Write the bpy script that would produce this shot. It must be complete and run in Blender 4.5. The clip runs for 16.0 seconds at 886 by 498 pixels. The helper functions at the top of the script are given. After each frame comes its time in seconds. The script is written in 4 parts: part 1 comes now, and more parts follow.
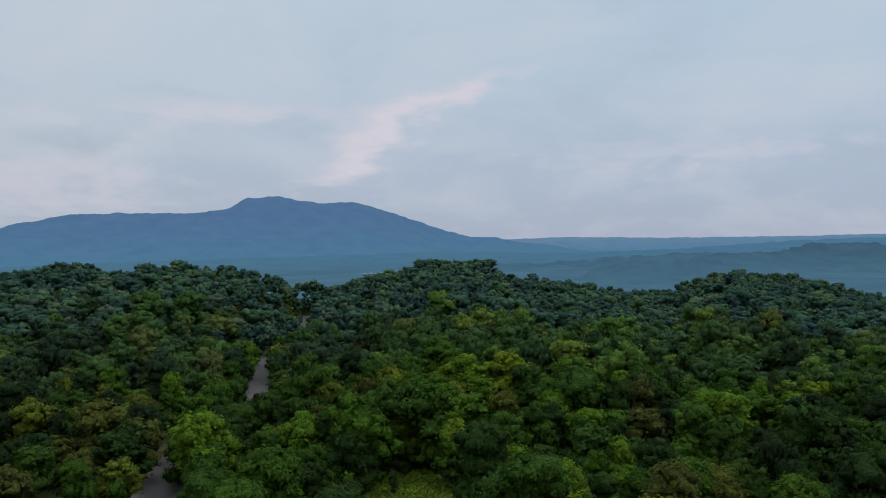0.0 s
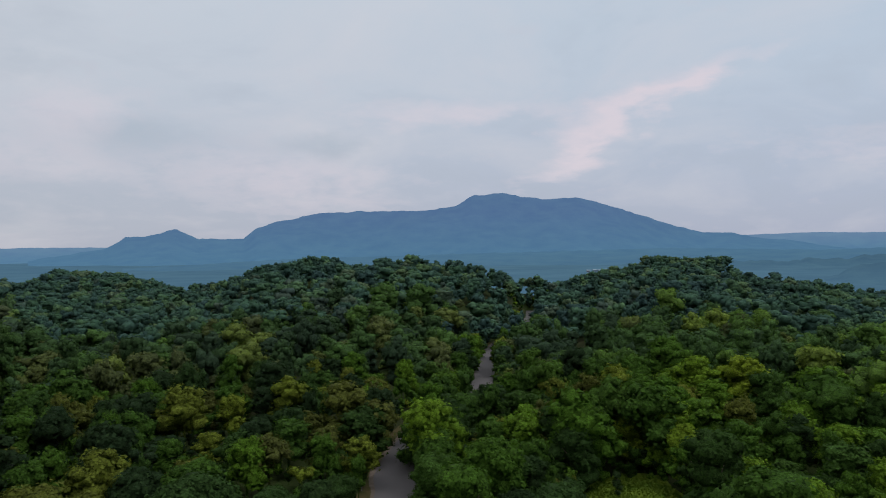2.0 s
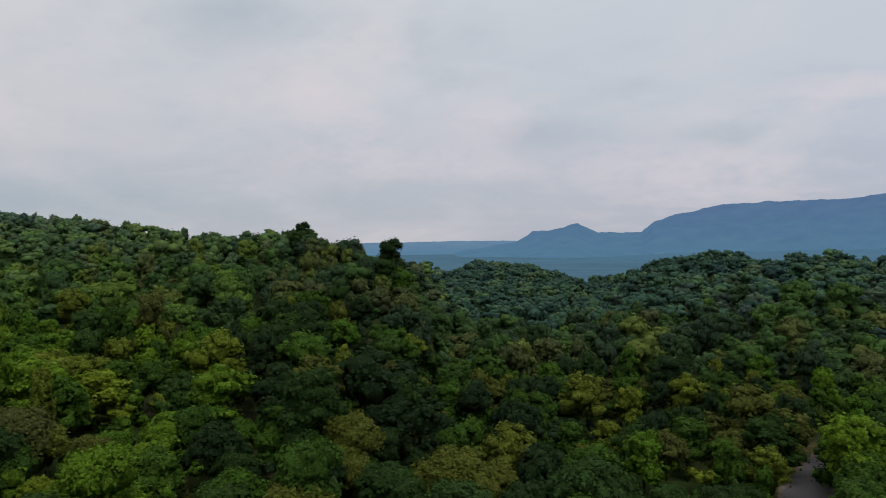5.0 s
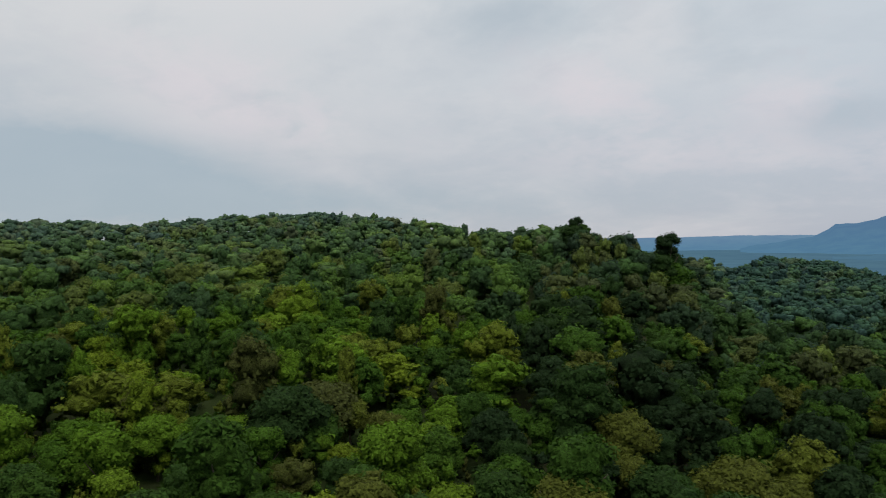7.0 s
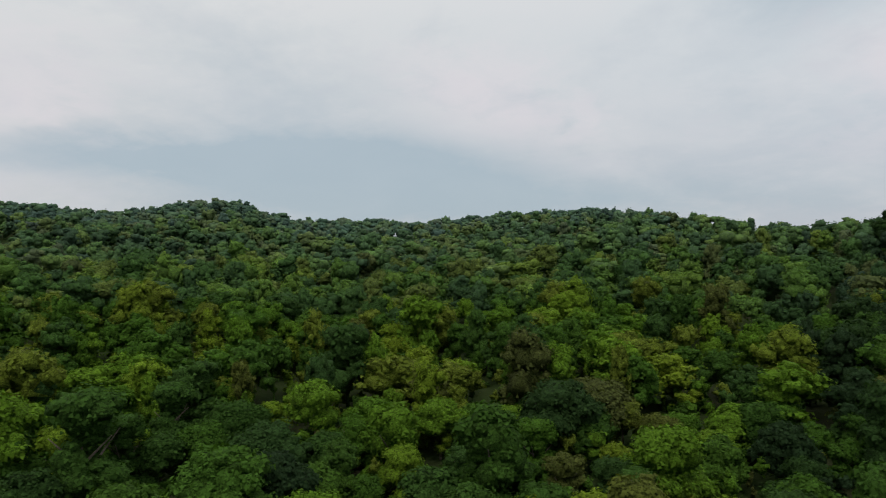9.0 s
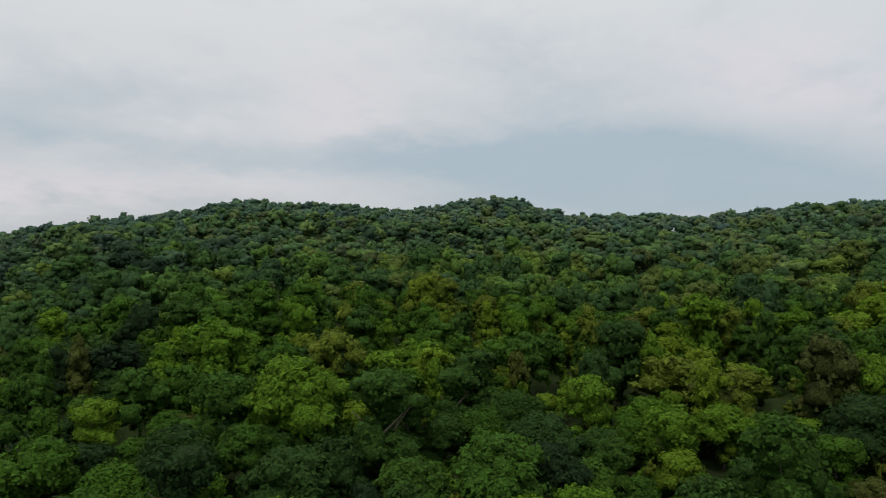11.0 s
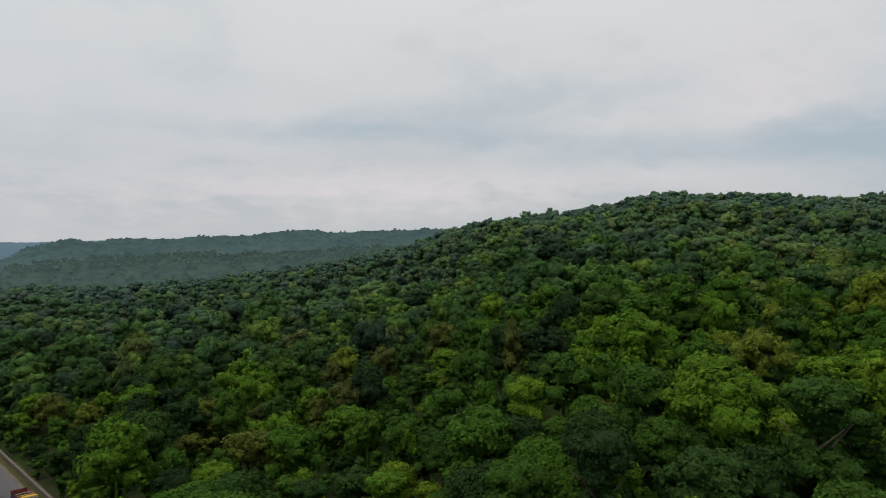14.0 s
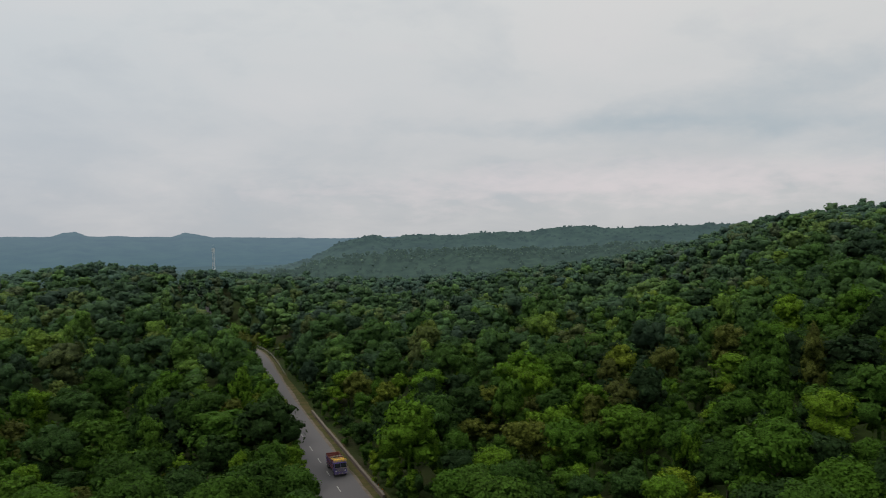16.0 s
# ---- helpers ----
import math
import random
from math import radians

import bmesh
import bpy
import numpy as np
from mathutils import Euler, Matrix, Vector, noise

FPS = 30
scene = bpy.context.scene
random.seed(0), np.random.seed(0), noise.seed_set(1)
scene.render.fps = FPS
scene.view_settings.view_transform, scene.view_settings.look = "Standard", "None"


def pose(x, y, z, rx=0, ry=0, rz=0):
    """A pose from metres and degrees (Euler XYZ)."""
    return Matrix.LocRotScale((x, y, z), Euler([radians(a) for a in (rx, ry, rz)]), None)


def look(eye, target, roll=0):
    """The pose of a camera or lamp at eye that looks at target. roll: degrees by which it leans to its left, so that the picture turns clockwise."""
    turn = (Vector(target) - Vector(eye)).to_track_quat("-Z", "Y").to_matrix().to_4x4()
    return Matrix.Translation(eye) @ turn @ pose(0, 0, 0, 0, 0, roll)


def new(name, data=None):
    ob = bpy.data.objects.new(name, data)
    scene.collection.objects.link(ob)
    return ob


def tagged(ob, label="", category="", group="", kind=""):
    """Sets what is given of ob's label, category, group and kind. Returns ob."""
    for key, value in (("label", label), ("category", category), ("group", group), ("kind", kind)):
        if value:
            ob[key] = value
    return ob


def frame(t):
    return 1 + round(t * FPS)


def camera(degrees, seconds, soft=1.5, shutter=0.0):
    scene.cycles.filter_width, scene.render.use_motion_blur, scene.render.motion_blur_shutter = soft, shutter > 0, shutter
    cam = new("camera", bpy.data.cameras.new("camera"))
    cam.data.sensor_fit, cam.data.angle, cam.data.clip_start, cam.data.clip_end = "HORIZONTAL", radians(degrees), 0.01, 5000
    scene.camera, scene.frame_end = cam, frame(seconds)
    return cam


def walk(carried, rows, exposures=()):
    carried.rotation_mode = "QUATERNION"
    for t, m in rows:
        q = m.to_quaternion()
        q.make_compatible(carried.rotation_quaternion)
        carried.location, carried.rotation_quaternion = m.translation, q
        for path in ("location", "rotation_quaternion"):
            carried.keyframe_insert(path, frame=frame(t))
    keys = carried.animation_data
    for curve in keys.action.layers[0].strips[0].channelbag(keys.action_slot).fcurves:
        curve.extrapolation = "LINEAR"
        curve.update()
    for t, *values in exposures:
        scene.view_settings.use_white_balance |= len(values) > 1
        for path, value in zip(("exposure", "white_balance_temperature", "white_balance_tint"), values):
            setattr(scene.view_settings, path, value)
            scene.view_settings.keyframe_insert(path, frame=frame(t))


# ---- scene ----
EYE = 36.0  # height over the road
cam = camera(63.68, 16.0, soft=1.0, shutter=0.2)
PATH = [
    (0.0, pose(0, 0, EYE, 89.62, 0.89, -0.00)),
    (0.5, pose(0, 0, EYE, 89.61, 0.84, 3.51)),
    (1.0, pose(0, 0, EYE, 89.57, 0.85, 7.84)),
    (1.5, pose(0, 0, EYE, 89.56, 0.82, 12.79)),
    (2.0, pose(0, 0, EYE, 89.55, 0.83, 17.79)),
    (2.5, pose(0, 0, EYE, 89.54, 0.81, 22.83)),
    (3.0, pose(0, 0, EYE, 89.52, 0.81, 27.94)),
    (3.5, pose(0, 0, EYE, 89.50, 0.78, 33.15)),
    (4.0, pose(0, 0, EYE, 89.50, 0.80, 38.38)),
    (4.5, pose(0, 0, EYE, 89.49, 0.81, 43.63)),
    (5.0, pose(0, 0, EYE, 89.47, 0.84, 48.96)),
    (5.5, pose(0, 0, EYE, 89.46, 0.89, 54.36)),
    (6.0, pose(0, 0, EYE, 89.45, 0.94, 59.78)),
    (6.5, pose(0, 0, EYE, 89.44, 0.96, 65.21)),
    (7.0, pose(0, 0, EYE, 89.42, 0.95, 70.62)),
    (7.5, pose(0, 0, EYE, 89.42, 0.97, 76.03)),
    (8.0, pose(0, 0, EYE, 89.43, 0.97, 81.44)),
    (8.5, pose(0, 0, EYE, 89.43, 1.00, 86.78)),
    (9.0, pose(0, 0, EYE, 89.45, 1.01, 92.23)),
    (9.5, pose(0, 0, EYE, 89.45, 1.02, 97.63)),
    (10.0, pose(0, 0, EYE, 89.45, 1.04, 103.07)),
    (10.5, pose(0, 0, EYE, 89.45, 1.06, 108.52)),
    (11.0, pose(0, 0, EYE, 89.46, 1.07, 113.97)),
    (11.5, pose(0, 0, EYE, 89.46, 1.08, 119.41)),
    (12.0, pose(0, 0, EYE, 89.47, 1.07, 124.87)),
    (12.5, pose(0, 0, EYE, 89.47, 1.14, 130.29)),
    (13.0, pose(0, 0, EYE, 89.48, 1.06, 135.73)),
    (13.5, pose(0, 0, EYE, 89.51, 1.09, 141.16)),
    (14.0, pose(0, 0, EYE, 89.52, 1.07, 146.61)),
    (14.5, pose(0, 0, EYE, 89.55, 1.05, 152.08)),
    (15.0, pose(0, 0, EYE, 89.55, 1.02, 157.58)),
    (15.5, pose(0, 0, EYE, 89.57, 1.02, 163.07)),
    (16.0, pose(0, 0, EYE, 89.58, 0.99, 168.55)),
]
# the camera opens up and its white balance warms as it turns away from the mountains
walk(cam, PATH, [(0.0, -0.18, 6150, 10), (1.5, -0.16, 6270, 12), (2.5, -0.12, 6430, 15), (3.5, -0.12, 6580, 15), (6.5, -0.08, 6530, 12), (8.5, 0.0, 6500, 10), (12.5, 0.0, 6450, 10), (16.0, -0.1, 6650, 10)])

# ---------------------------------------------------------------- world, sun


def put(tree, socket, value):
    """Link a socket or set a number or colour."""
    if isinstance(value, bpy.types.NodeSocket):
        tree.links.new(value, socket)
    elif isinstance(value, (tuple, list)) and len(value) == 3 and len(socket.default_value) == 4:
        socket.default_value = (*value, 1)
    else:
        socket.default_value = value


def calc(tree, operation, a, b=0.0, c=0.0):
    n = tree.nodes.new("ShaderNodeMath")
    n.operation = operation
    put(tree, n.inputs[0], a)
    put(tree, n.inputs[1], b)
    put(tree, n.inputs[2], c)
    return n.outputs[0]


def blend(tree, factor, a, b, mode="MIX"):
    n = tree.nodes.new("ShaderNodeMix")
    n.data_type, n.blend_type = "RGBA", mode
    put(tree, n.inputs["Factor"], factor)
    put(tree, n.inputs["A"], a)
    put(tree, n.inputs["B"], b)
    return n.outputs["Result"]


def ramp(tree, factor, stops):
    n = tree.nodes.new("ShaderNodeValToRGB")
    while len(n.color_ramp.elements) < len(stops):
        n.color_ramp.elements.new(0.5)
    for e, (place, colour) in zip(n.color_ramp.elements, stops):
        e.position, e.color = place, (*colour, 1)
    put(tree, n.inputs[0], factor)
    return n.outputs["Color"]


def grain(tree, vector, scale, detail=4.0, rough=0.55, distortion=0.0):
    n = tree.nodes.new("ShaderNodeTexNoise")
    if vector is not None:
        put(tree, n.inputs["Vector"], vector)
    for key, value in (("Scale", scale), ("Detail", detail), ("Roughness", rough), ("Distortion", distortion)):
        n.inputs[key].default_value = value
    return n.outputs["Fac"]


SUN_AZ, SUN_EL = 272.0, 56.0   # azimuth from +y towards -x
world = bpy.data.worlds.new("evening_sky")
scene.world = world
world.use_nodes = True
wt = world.node_tree
wt.nodes.clear()
way = wt.nodes.new("ShaderNodeTexCoord").outputs["Generated"]
sep = wt.nodes.new("ShaderNodeSeparateXYZ")
put(wt, sep.inputs[0], way)
up = sep.outputs[2]
azimuth = calc(wt, "MULTIPLY", calc(wt, "ARCTAN2", calc(wt, "MULTIPLY", sep.outputs[0], -1.0), sep.outputs[1]), 57.29578)
# degrees from -60 to 300, so that the seam lies behind the camera
azimuth = calc(wt, "ADD", calc(wt, "FLOORED_MODULO", calc(wt, "ADD", azimuth, 100.0), 360.0), -100.0)
height = calc(wt, "MULTIPLY", calc(wt, "ARCSINE", up), 57.29578)
# wisps: the cloud deck seen in perspective
deck = wt.nodes.new("ShaderNodeCombineXYZ")
lift = calc(wt, "ADD", calc(wt, "MAXIMUM", up, 0.0), 0.30)
put(wt, deck.inputs[0], calc(wt, "DIVIDE", sep.outputs[0], lift))
put(wt, deck.inputs[1], calc(wt, "DIVIDE", sep.outputs[1], lift))
wisps = grain(wt, deck.outputs[0], 1.7, 6.0, 0.55, 0.4)
puffs = grain(wt, deck.outputs[0], 5.0, 5.0, 0.55, 0.3)
flecks = grain(wt, deck.outputs[0], 14.0, 5.0, 0.6, 0.3)
warp = calc(wt, "ADD", calc(wt, "MULTIPLY", calc(wt, "SUBTRACT", wisps, 0.5), 9.0), calc(wt, "MULTIPLY", calc(wt, "SUBTRACT", puffs, 0.5), 7.0))
az_w = calc(wt, "ADD", azimuth, warp)
el_w = calc(wt, "ADD", height, calc(wt, "MULTIPLY", warp, 0.35))


def bank(az, el, wide, high, tilt):
    """A soft bank of cloud: azimuth, height, half sizes in degrees, and its slope."""
    a = calc(wt, "SUBTRACT", az_w, az)
    e = calc(wt, "SUBTRACT", calc(wt, "SUBTRACT", el_w, el), calc(wt, "MULTIPLY", a, tilt))
    a = calc(wt, "DIVIDE", a, wide)
    e = calc(wt, "DIVIDE", e, high)
    d = calc(wt, "ADD", calc(wt, "MULTIPLY", a, a), calc(wt, "MULTIPLY", e, e))
    return calc(wt, "POWER", 2.718, calc(wt, "MULTIPLY", d, -1.0))


def banks(rows):
    total = None
    for *shape, strength in rows:
        one = calc(wt, "MULTIPLY", bank(*shape), strength)
        total = one if total is None else calc(wt, "ADD", total, one)
    return total


rosy = banks([
    (-1, 12.0, 4.5, 0.9, -0.25, 0.9), (5, 9.0, 3.5, 1.8, -0.5, 0.8), (9, 6.3, 2.5, 1.5, -0.7, 0.55), (17, 10.3, 9, 0.9, 0.0, 0.55),
    (30, 5, 8, 3.0, 0.0, 0.4), (45, 9.5, 4, 2.2, 0.1, 0.5), (60, 12, 5, 3.0, 0.2, 0.5), (52, 6, 16, 2.0, 0.0, 0.3), (-20, 6.5, 14, 1.2, 0.0, 0.35),
    (152, 4.6, 26, 1.6, 0.0, 0.55), (122, 11, 6, 5, 0.0, 0.45), (88, 11, 8, 4, 0.3, 0.5)])
grey = banks([
    (28, 8.2, 4, 1.1, 0.0, 0.5), (41, 8.0, 5, 1.6, 0.0, 0.5), (64, 17, 6, 3.0, 0.0, 0.6), (100, 6.2, 12, 2.2, 0.0, 0.7),
    (111, 6.6, 13, 1.5, 0.0, 1.0), (134, 6.6, 12, 0.9, 0.0, 0.45), (146, 8.4, 24, 0.9, 0.04, 0.55), (50, 15, 4, 4, 0.3, 0.35), (85, 3.2, 34, 2.2, 0.0, 0.75), (107, 12, 8, 6, 0.0, 0.28), (96, 5, 9, 4, 0.0, 0.3), (68, 9.5, 5, 2.0, 0.2, 0.35),
    (94, 4.2, 13, 3.0, 0.0, 0.45), (104, 8.0, 9, 4.5, 0.0, 0.30), (141, 10.8, 14, 1.8, -0.10, 0.50)])
# the overcast: bluer over the mountains, paler to the other side
side = calc(wt, "MULTIPLY_ADD", calc(wt, "COSINE", calc(wt, "DIVIDE", calc(wt, "SUBTRACT", azimuth, 130.0), 57.29578)), 0.5, 0.5)
climb = calc(wt, "DIVIDE", height, 90.0)
blue = ramp(wt, climb, [(0.0, (0.440, 0.490, 0.605)), (0.044, (0.478, 0.545, 0.655)), (0.133, (0.535, 0.635, 0.728)), (0.244, (0.535, 0.660, 0.752)), (0.48, (0.85, 0.92, 0.96)), (1.0, (1.0, 1.0, 1.0))])
pale = ramp(wt, climb, [(0.0, (0.520, 0.545, 0.570)), (0.044, (0.550, 0.570, 0.595)), (0.133, (0.650, 0.668, 0.680)), (0.244, (0.765, 0.772, 0.765)), (0.48, (0.95, 0.97, 0.96)), (1.0, (1.0, 1.0, 1.0))])
cover = blend(wt, side, blue, pale)


def clamped(value, start, gain, most):
    return calc(wt, "MULTIPLY", calc(wt, "MINIMUM", calc(wt, "MAXIMUM", calc(wt, "MULTIPLY", calc(wt, "SUBTRACT", value, start), gain), 0.0), 1.0), most)


cover = blend(wt, clamped(wisps, 0.46, 4.0, 0.45), cover, (0.750, 0.735, 0.745))
cover = blend(wt, clamped(calc(wt, "ADD", calc(wt, "MULTIPLY", wisps, -0.7), calc(wt, "MULTIPLY", puffs, -0.3)), -0.48, 5.0, 0.50), cover, (0.455, 0.515, 0.580))
shred = calc(wt, "SUBTRACT", calc(wt, "ADD", calc(wt, "MULTIPLY", puffs, 0.7), calc(wt, "MULTIPLY", flecks, 0.5)), 0.60)
rosy = calc(wt, "MULTIPLY_ADD", shred, 1.1, rosy)
cover = blend(wt, clamped(rosy, 0.10, 1.25, 0.85), cover, (0.800, 0.725, 0.755))
grey = calc(wt, "MULTIPLY_ADD", shred, 0.8, grey)
cover = blend(wt, clamped(grey, 0.08, 1.1, 0.80), cover, (0.372, 0.470, 0.540))
sky = wt.nodes.new("ShaderNodeTexSky")
sky.sky_type, sky.sun_disc = "NISHITA", False
sky.sun_elevation, sky.sun_rotation = radians(SUN_EL), radians(-SUN_AZ)
clear = blend(wt, 1.0, sky.outputs[0], (0.10, 0.10, 0.10), "MULTIPLY")
mixed = blend(wt, 0.94, clear, cover)
# an overcast sky is brightest overhead
overhead = calc(wt, "MULTIPLY_ADD", calc(wt, "SMOOTH_MAX", calc(wt, "SUBTRACT", up, 0.36), 0.0, 0.1), 1.3, 1.0)
background = wt.nodes.new("ShaderNodeBackground")
put(wt, background.inputs[0], mixed)
put(wt, background.inputs[1], overhead)
put(wt, wt.nodes.new("ShaderNodeOutputWorld").inputs[0], background.outputs[0])

sun = new("sun", bpy.data.lights.new("sun", "SUN"))
sun.data.energy, sun.data.angle, sun.data.color = 1.4, radians(14), (1.0, 0.95, 0.88)
a, e = radians(SUN_AZ), radians(SUN_EL)
sun.matrix_world = look((-math.sin(a) * math.cos(e) * 300, math.cos(a) * math.cos(e) * 300, math.sin(e) * 300), (0, 0, 0))

# ---------------------------------------------------------------- materials


def material(name):
    m = bpy.data.materials.new(name)
    m.use_nodes = True
    m.node_tree.nodes.clear()
    return m, m.node_tree


def finish(tree, shader):
    put(tree, tree.nodes.new("ShaderNodeOutputMaterial").inputs[0], shader)


def surface(tree, colour, rough=0.8, metal=0.0, bump=None, strength=0.3, distance=0.05, specular=0.3):
    b = tree.nodes.new("ShaderNodeBsdfPrincipled")
    put(tree, b.inputs["Base Color"], colour)
    put(tree, b.inputs["Roughness"], rough)
    b.inputs["Metallic"].default_value = metal
    b.inputs["Specular IOR Level"].default_value = specular
    if bump is not None:
        n = tree.nodes.new("ShaderNodeBump")
        n.inputs["Strength"].default_value, n.inputs["Distance"].default_value = strength, distance
        put(tree, n.inputs["Height"], bump)
        put(tree, b.inputs["Normal"], n.outputs[0])
    return b.outputs[0]


def where(tree):
    return tree.nodes.new("ShaderNodeNewGeometry").outputs["Position"]


def island(tree):
    return tree.nodes.new("ShaderNodeNewGeometry").outputs["Random Per Island"]


# crown colours from deep to fresh green, with a few olive and russet trees
GREENS = [(0.00, (0.016, 0.034, 0.015)), (0.12, (0.024, 0.054, 0.014)), (0.28, (0.040, 0.092, 0.013)), (0.42, (0.056, 0.126, 0.013)), (0.54, (0.031, 0.068, 0.019)),
          (0.66, (0.074, 0.154, 0.013)), (0.80, (0.110, 0.198, 0.015)), (0.90, (0.150, 0.212, 0.016)), (0.95, (0.096, 0.112, 0.020)), (1.0, (0.068, 0.078, 0.022))]


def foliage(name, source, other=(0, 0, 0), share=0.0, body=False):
    """Leaves: source is where a tree's own hue comes from; other and share the haze colour mixed into leaves further
    off.
    """
    m, t = material(name)
    if source == "object":
        hue = t.nodes.new("ShaderNodeObjectInfo").outputs["Random"]
    else:
        n = t.nodes.new("ShaderNodeAttribute")
        n.attribute_name = "hue"
        hue = n.outputs["Fac"]
    tree_colour = ramp(t, hue, GREENS)
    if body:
        # the mass of leaves seen as one: clusters, with shade painted into the gaps between them
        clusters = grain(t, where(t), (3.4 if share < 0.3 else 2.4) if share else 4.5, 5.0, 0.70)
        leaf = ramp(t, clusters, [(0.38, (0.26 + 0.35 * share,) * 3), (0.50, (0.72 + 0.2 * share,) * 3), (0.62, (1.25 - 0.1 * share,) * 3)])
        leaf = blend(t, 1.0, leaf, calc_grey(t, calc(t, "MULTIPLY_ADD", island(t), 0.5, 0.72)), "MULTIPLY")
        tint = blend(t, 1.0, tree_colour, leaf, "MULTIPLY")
    else:
        leaf = calc(t, "MULTIPLY_ADD", island(t), 0.38, 0.56)
        tint = blend(t, 1.0, tree_colour, calc_grey(t, leaf), "MULTIPLY")
        fresh = calc(t, "MULTIPLY", calc(t, "GREATER_THAN", island(t), 0.90), 0.05)
        tint = blend(t, fresh, tint, (0.10, 0.16, 0.02))
    patch = grain(t, where(t), 0.03, 3.0)
    tint = blend(t, calc(t, "MULTIPLY", patch, 0.22), tint, (0.034, 0.056, 0.010))
    # haze of the distance, blended into the leaf colour
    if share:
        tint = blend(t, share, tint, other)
    d = t.nodes.new("ShaderNodeBsdfPrincipled")
    put(t, d.inputs["Base Color"], tint)
    d.inputs["Roughness"].default_value, d.inputs["Specular IOR Level"].default_value = 0.8, 0.03
    if body:
        n = t.nodes.new("ShaderNodeBump")
        n.inputs["Strength"].default_value, n.inputs["Distance"].default_value = max(1.0 - 0.8 * share, 0.1), 0.6 if share else 0.35
        put(t, n.inputs["Height"], clusters)
        put(t, d.inputs["Normal"], n.outputs[0])
        finish(t, d.outputs[0])
        return m
    s = t.nodes.new("ShaderNodeBsdfTranslucent")
    put(t, s.inputs["Color"], blend(t, 1.0, tint, (1.15, 1.25, 0.6), "MULTIPLY"))
    x = t.nodes.new("ShaderNodeMixShader")
    x.inputs[0].default_value = 0.26
    put(t, x.inputs[1], d.outputs[0])
    put(t, x.inputs[2], s.outputs[0])
    finish(t, x.outputs[0])
    return m


def calc_grey(tree, value):
    n = tree.nodes.new("ShaderNodeCombineColor")
    for i in range(3):
        put(tree, n.inputs[i], value)
    return n.outputs[0]


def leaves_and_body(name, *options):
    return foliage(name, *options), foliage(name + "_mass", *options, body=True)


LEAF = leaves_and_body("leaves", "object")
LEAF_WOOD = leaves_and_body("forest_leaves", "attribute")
# woods further off have bluish haze put into their base colour
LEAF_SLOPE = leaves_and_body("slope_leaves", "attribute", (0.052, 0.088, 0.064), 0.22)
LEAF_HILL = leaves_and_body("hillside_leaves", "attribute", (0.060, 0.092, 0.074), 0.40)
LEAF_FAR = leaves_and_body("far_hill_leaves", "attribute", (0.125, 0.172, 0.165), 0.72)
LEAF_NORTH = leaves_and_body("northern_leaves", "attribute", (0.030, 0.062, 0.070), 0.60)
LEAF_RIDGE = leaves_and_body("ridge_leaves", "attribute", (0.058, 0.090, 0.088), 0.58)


def make_bark():
    m, t = material("bark")
    n = grain(t, where(t), 3.0, 5.0)
    finish(t, surface(t, ramp(t, n, [(0.3, (0.05, 0.035, 0.025)), (0.7, (0.14, 0.11, 0.085))]), 0.9, bump=n, strength=0.5))
    return m


def make_floor():
    m, t = material("forest_floor")
    p = where(t)
    big, fine = grain(t, p, 0.05, 4.0), grain(t, p, 1.3, 5.0)
    c = ramp(t, big, [(0.32, (0.020, 0.021, 0.010)), (0.50, (0.022, 0.036, 0.009)), (0.68, (0.032, 0.028, 0.016))])
    c = blend(t, calc(t, "MULTIPLY", fine, 0.5), c, (0.012, 0.019, 0.006))
    finish(t, surface(t, c, 0.95, bump=fine, strength=0.6, distance=0.3, specular=0.04))
    return m


def make_asphalt():
    m, t = material("asphalt")
    p = where(t)
    fine, wear = grain(t, p, 9.0, 6.0), grain(t, p, 0.25, 4.0)
    c = blend(t, fine, (0.050, 0.047, 0.048), (0.078, 0.073, 0.074))
    c = blend(t, calc(t, "MULTIPLY", wear, 0.4), c, (0.080, 0.075, 0.076))
    finish(t, surface(t, c, 0.8, bump=fine, strength=0.2, distance=0.02))
    return m


def make_verge(name, low, high):
    m, t = material(name)
    p = where(t)
    n, f = grain(t, p, 0.5, 5.0), grain(t, p, 4.0, 4.0)
    c = ramp(t, n, [(0.35, low), (0.65, high)])
    c = blend(t, calc(t, "MULTIPLY", f, 0.35), c, tuple(v * 0.45 for v in low))
    finish(t, surface(t, c, 0.95, bump=f, strength=0.5, distance=0.1, specular=0.06))
    return m


def make_paint(name, colour, rough=0.5, metal=0.0, dirt=0.35):
    m, t = material(name)
    p = where(t)
    n = grain(t, p, 2.2, 6.0, 0.65)
    c = blend(t, calc(t, "MULTIPLY", n, dirt), colour, tuple(v * 0.3 + 0.03 for v in colour))
    finish(t, surface(t, c, calc(t, "MULTIPLY_ADD", n, 0.3, rough - 0.1), metal, bump=n, strength=0.1, distance=0.02))
    return m


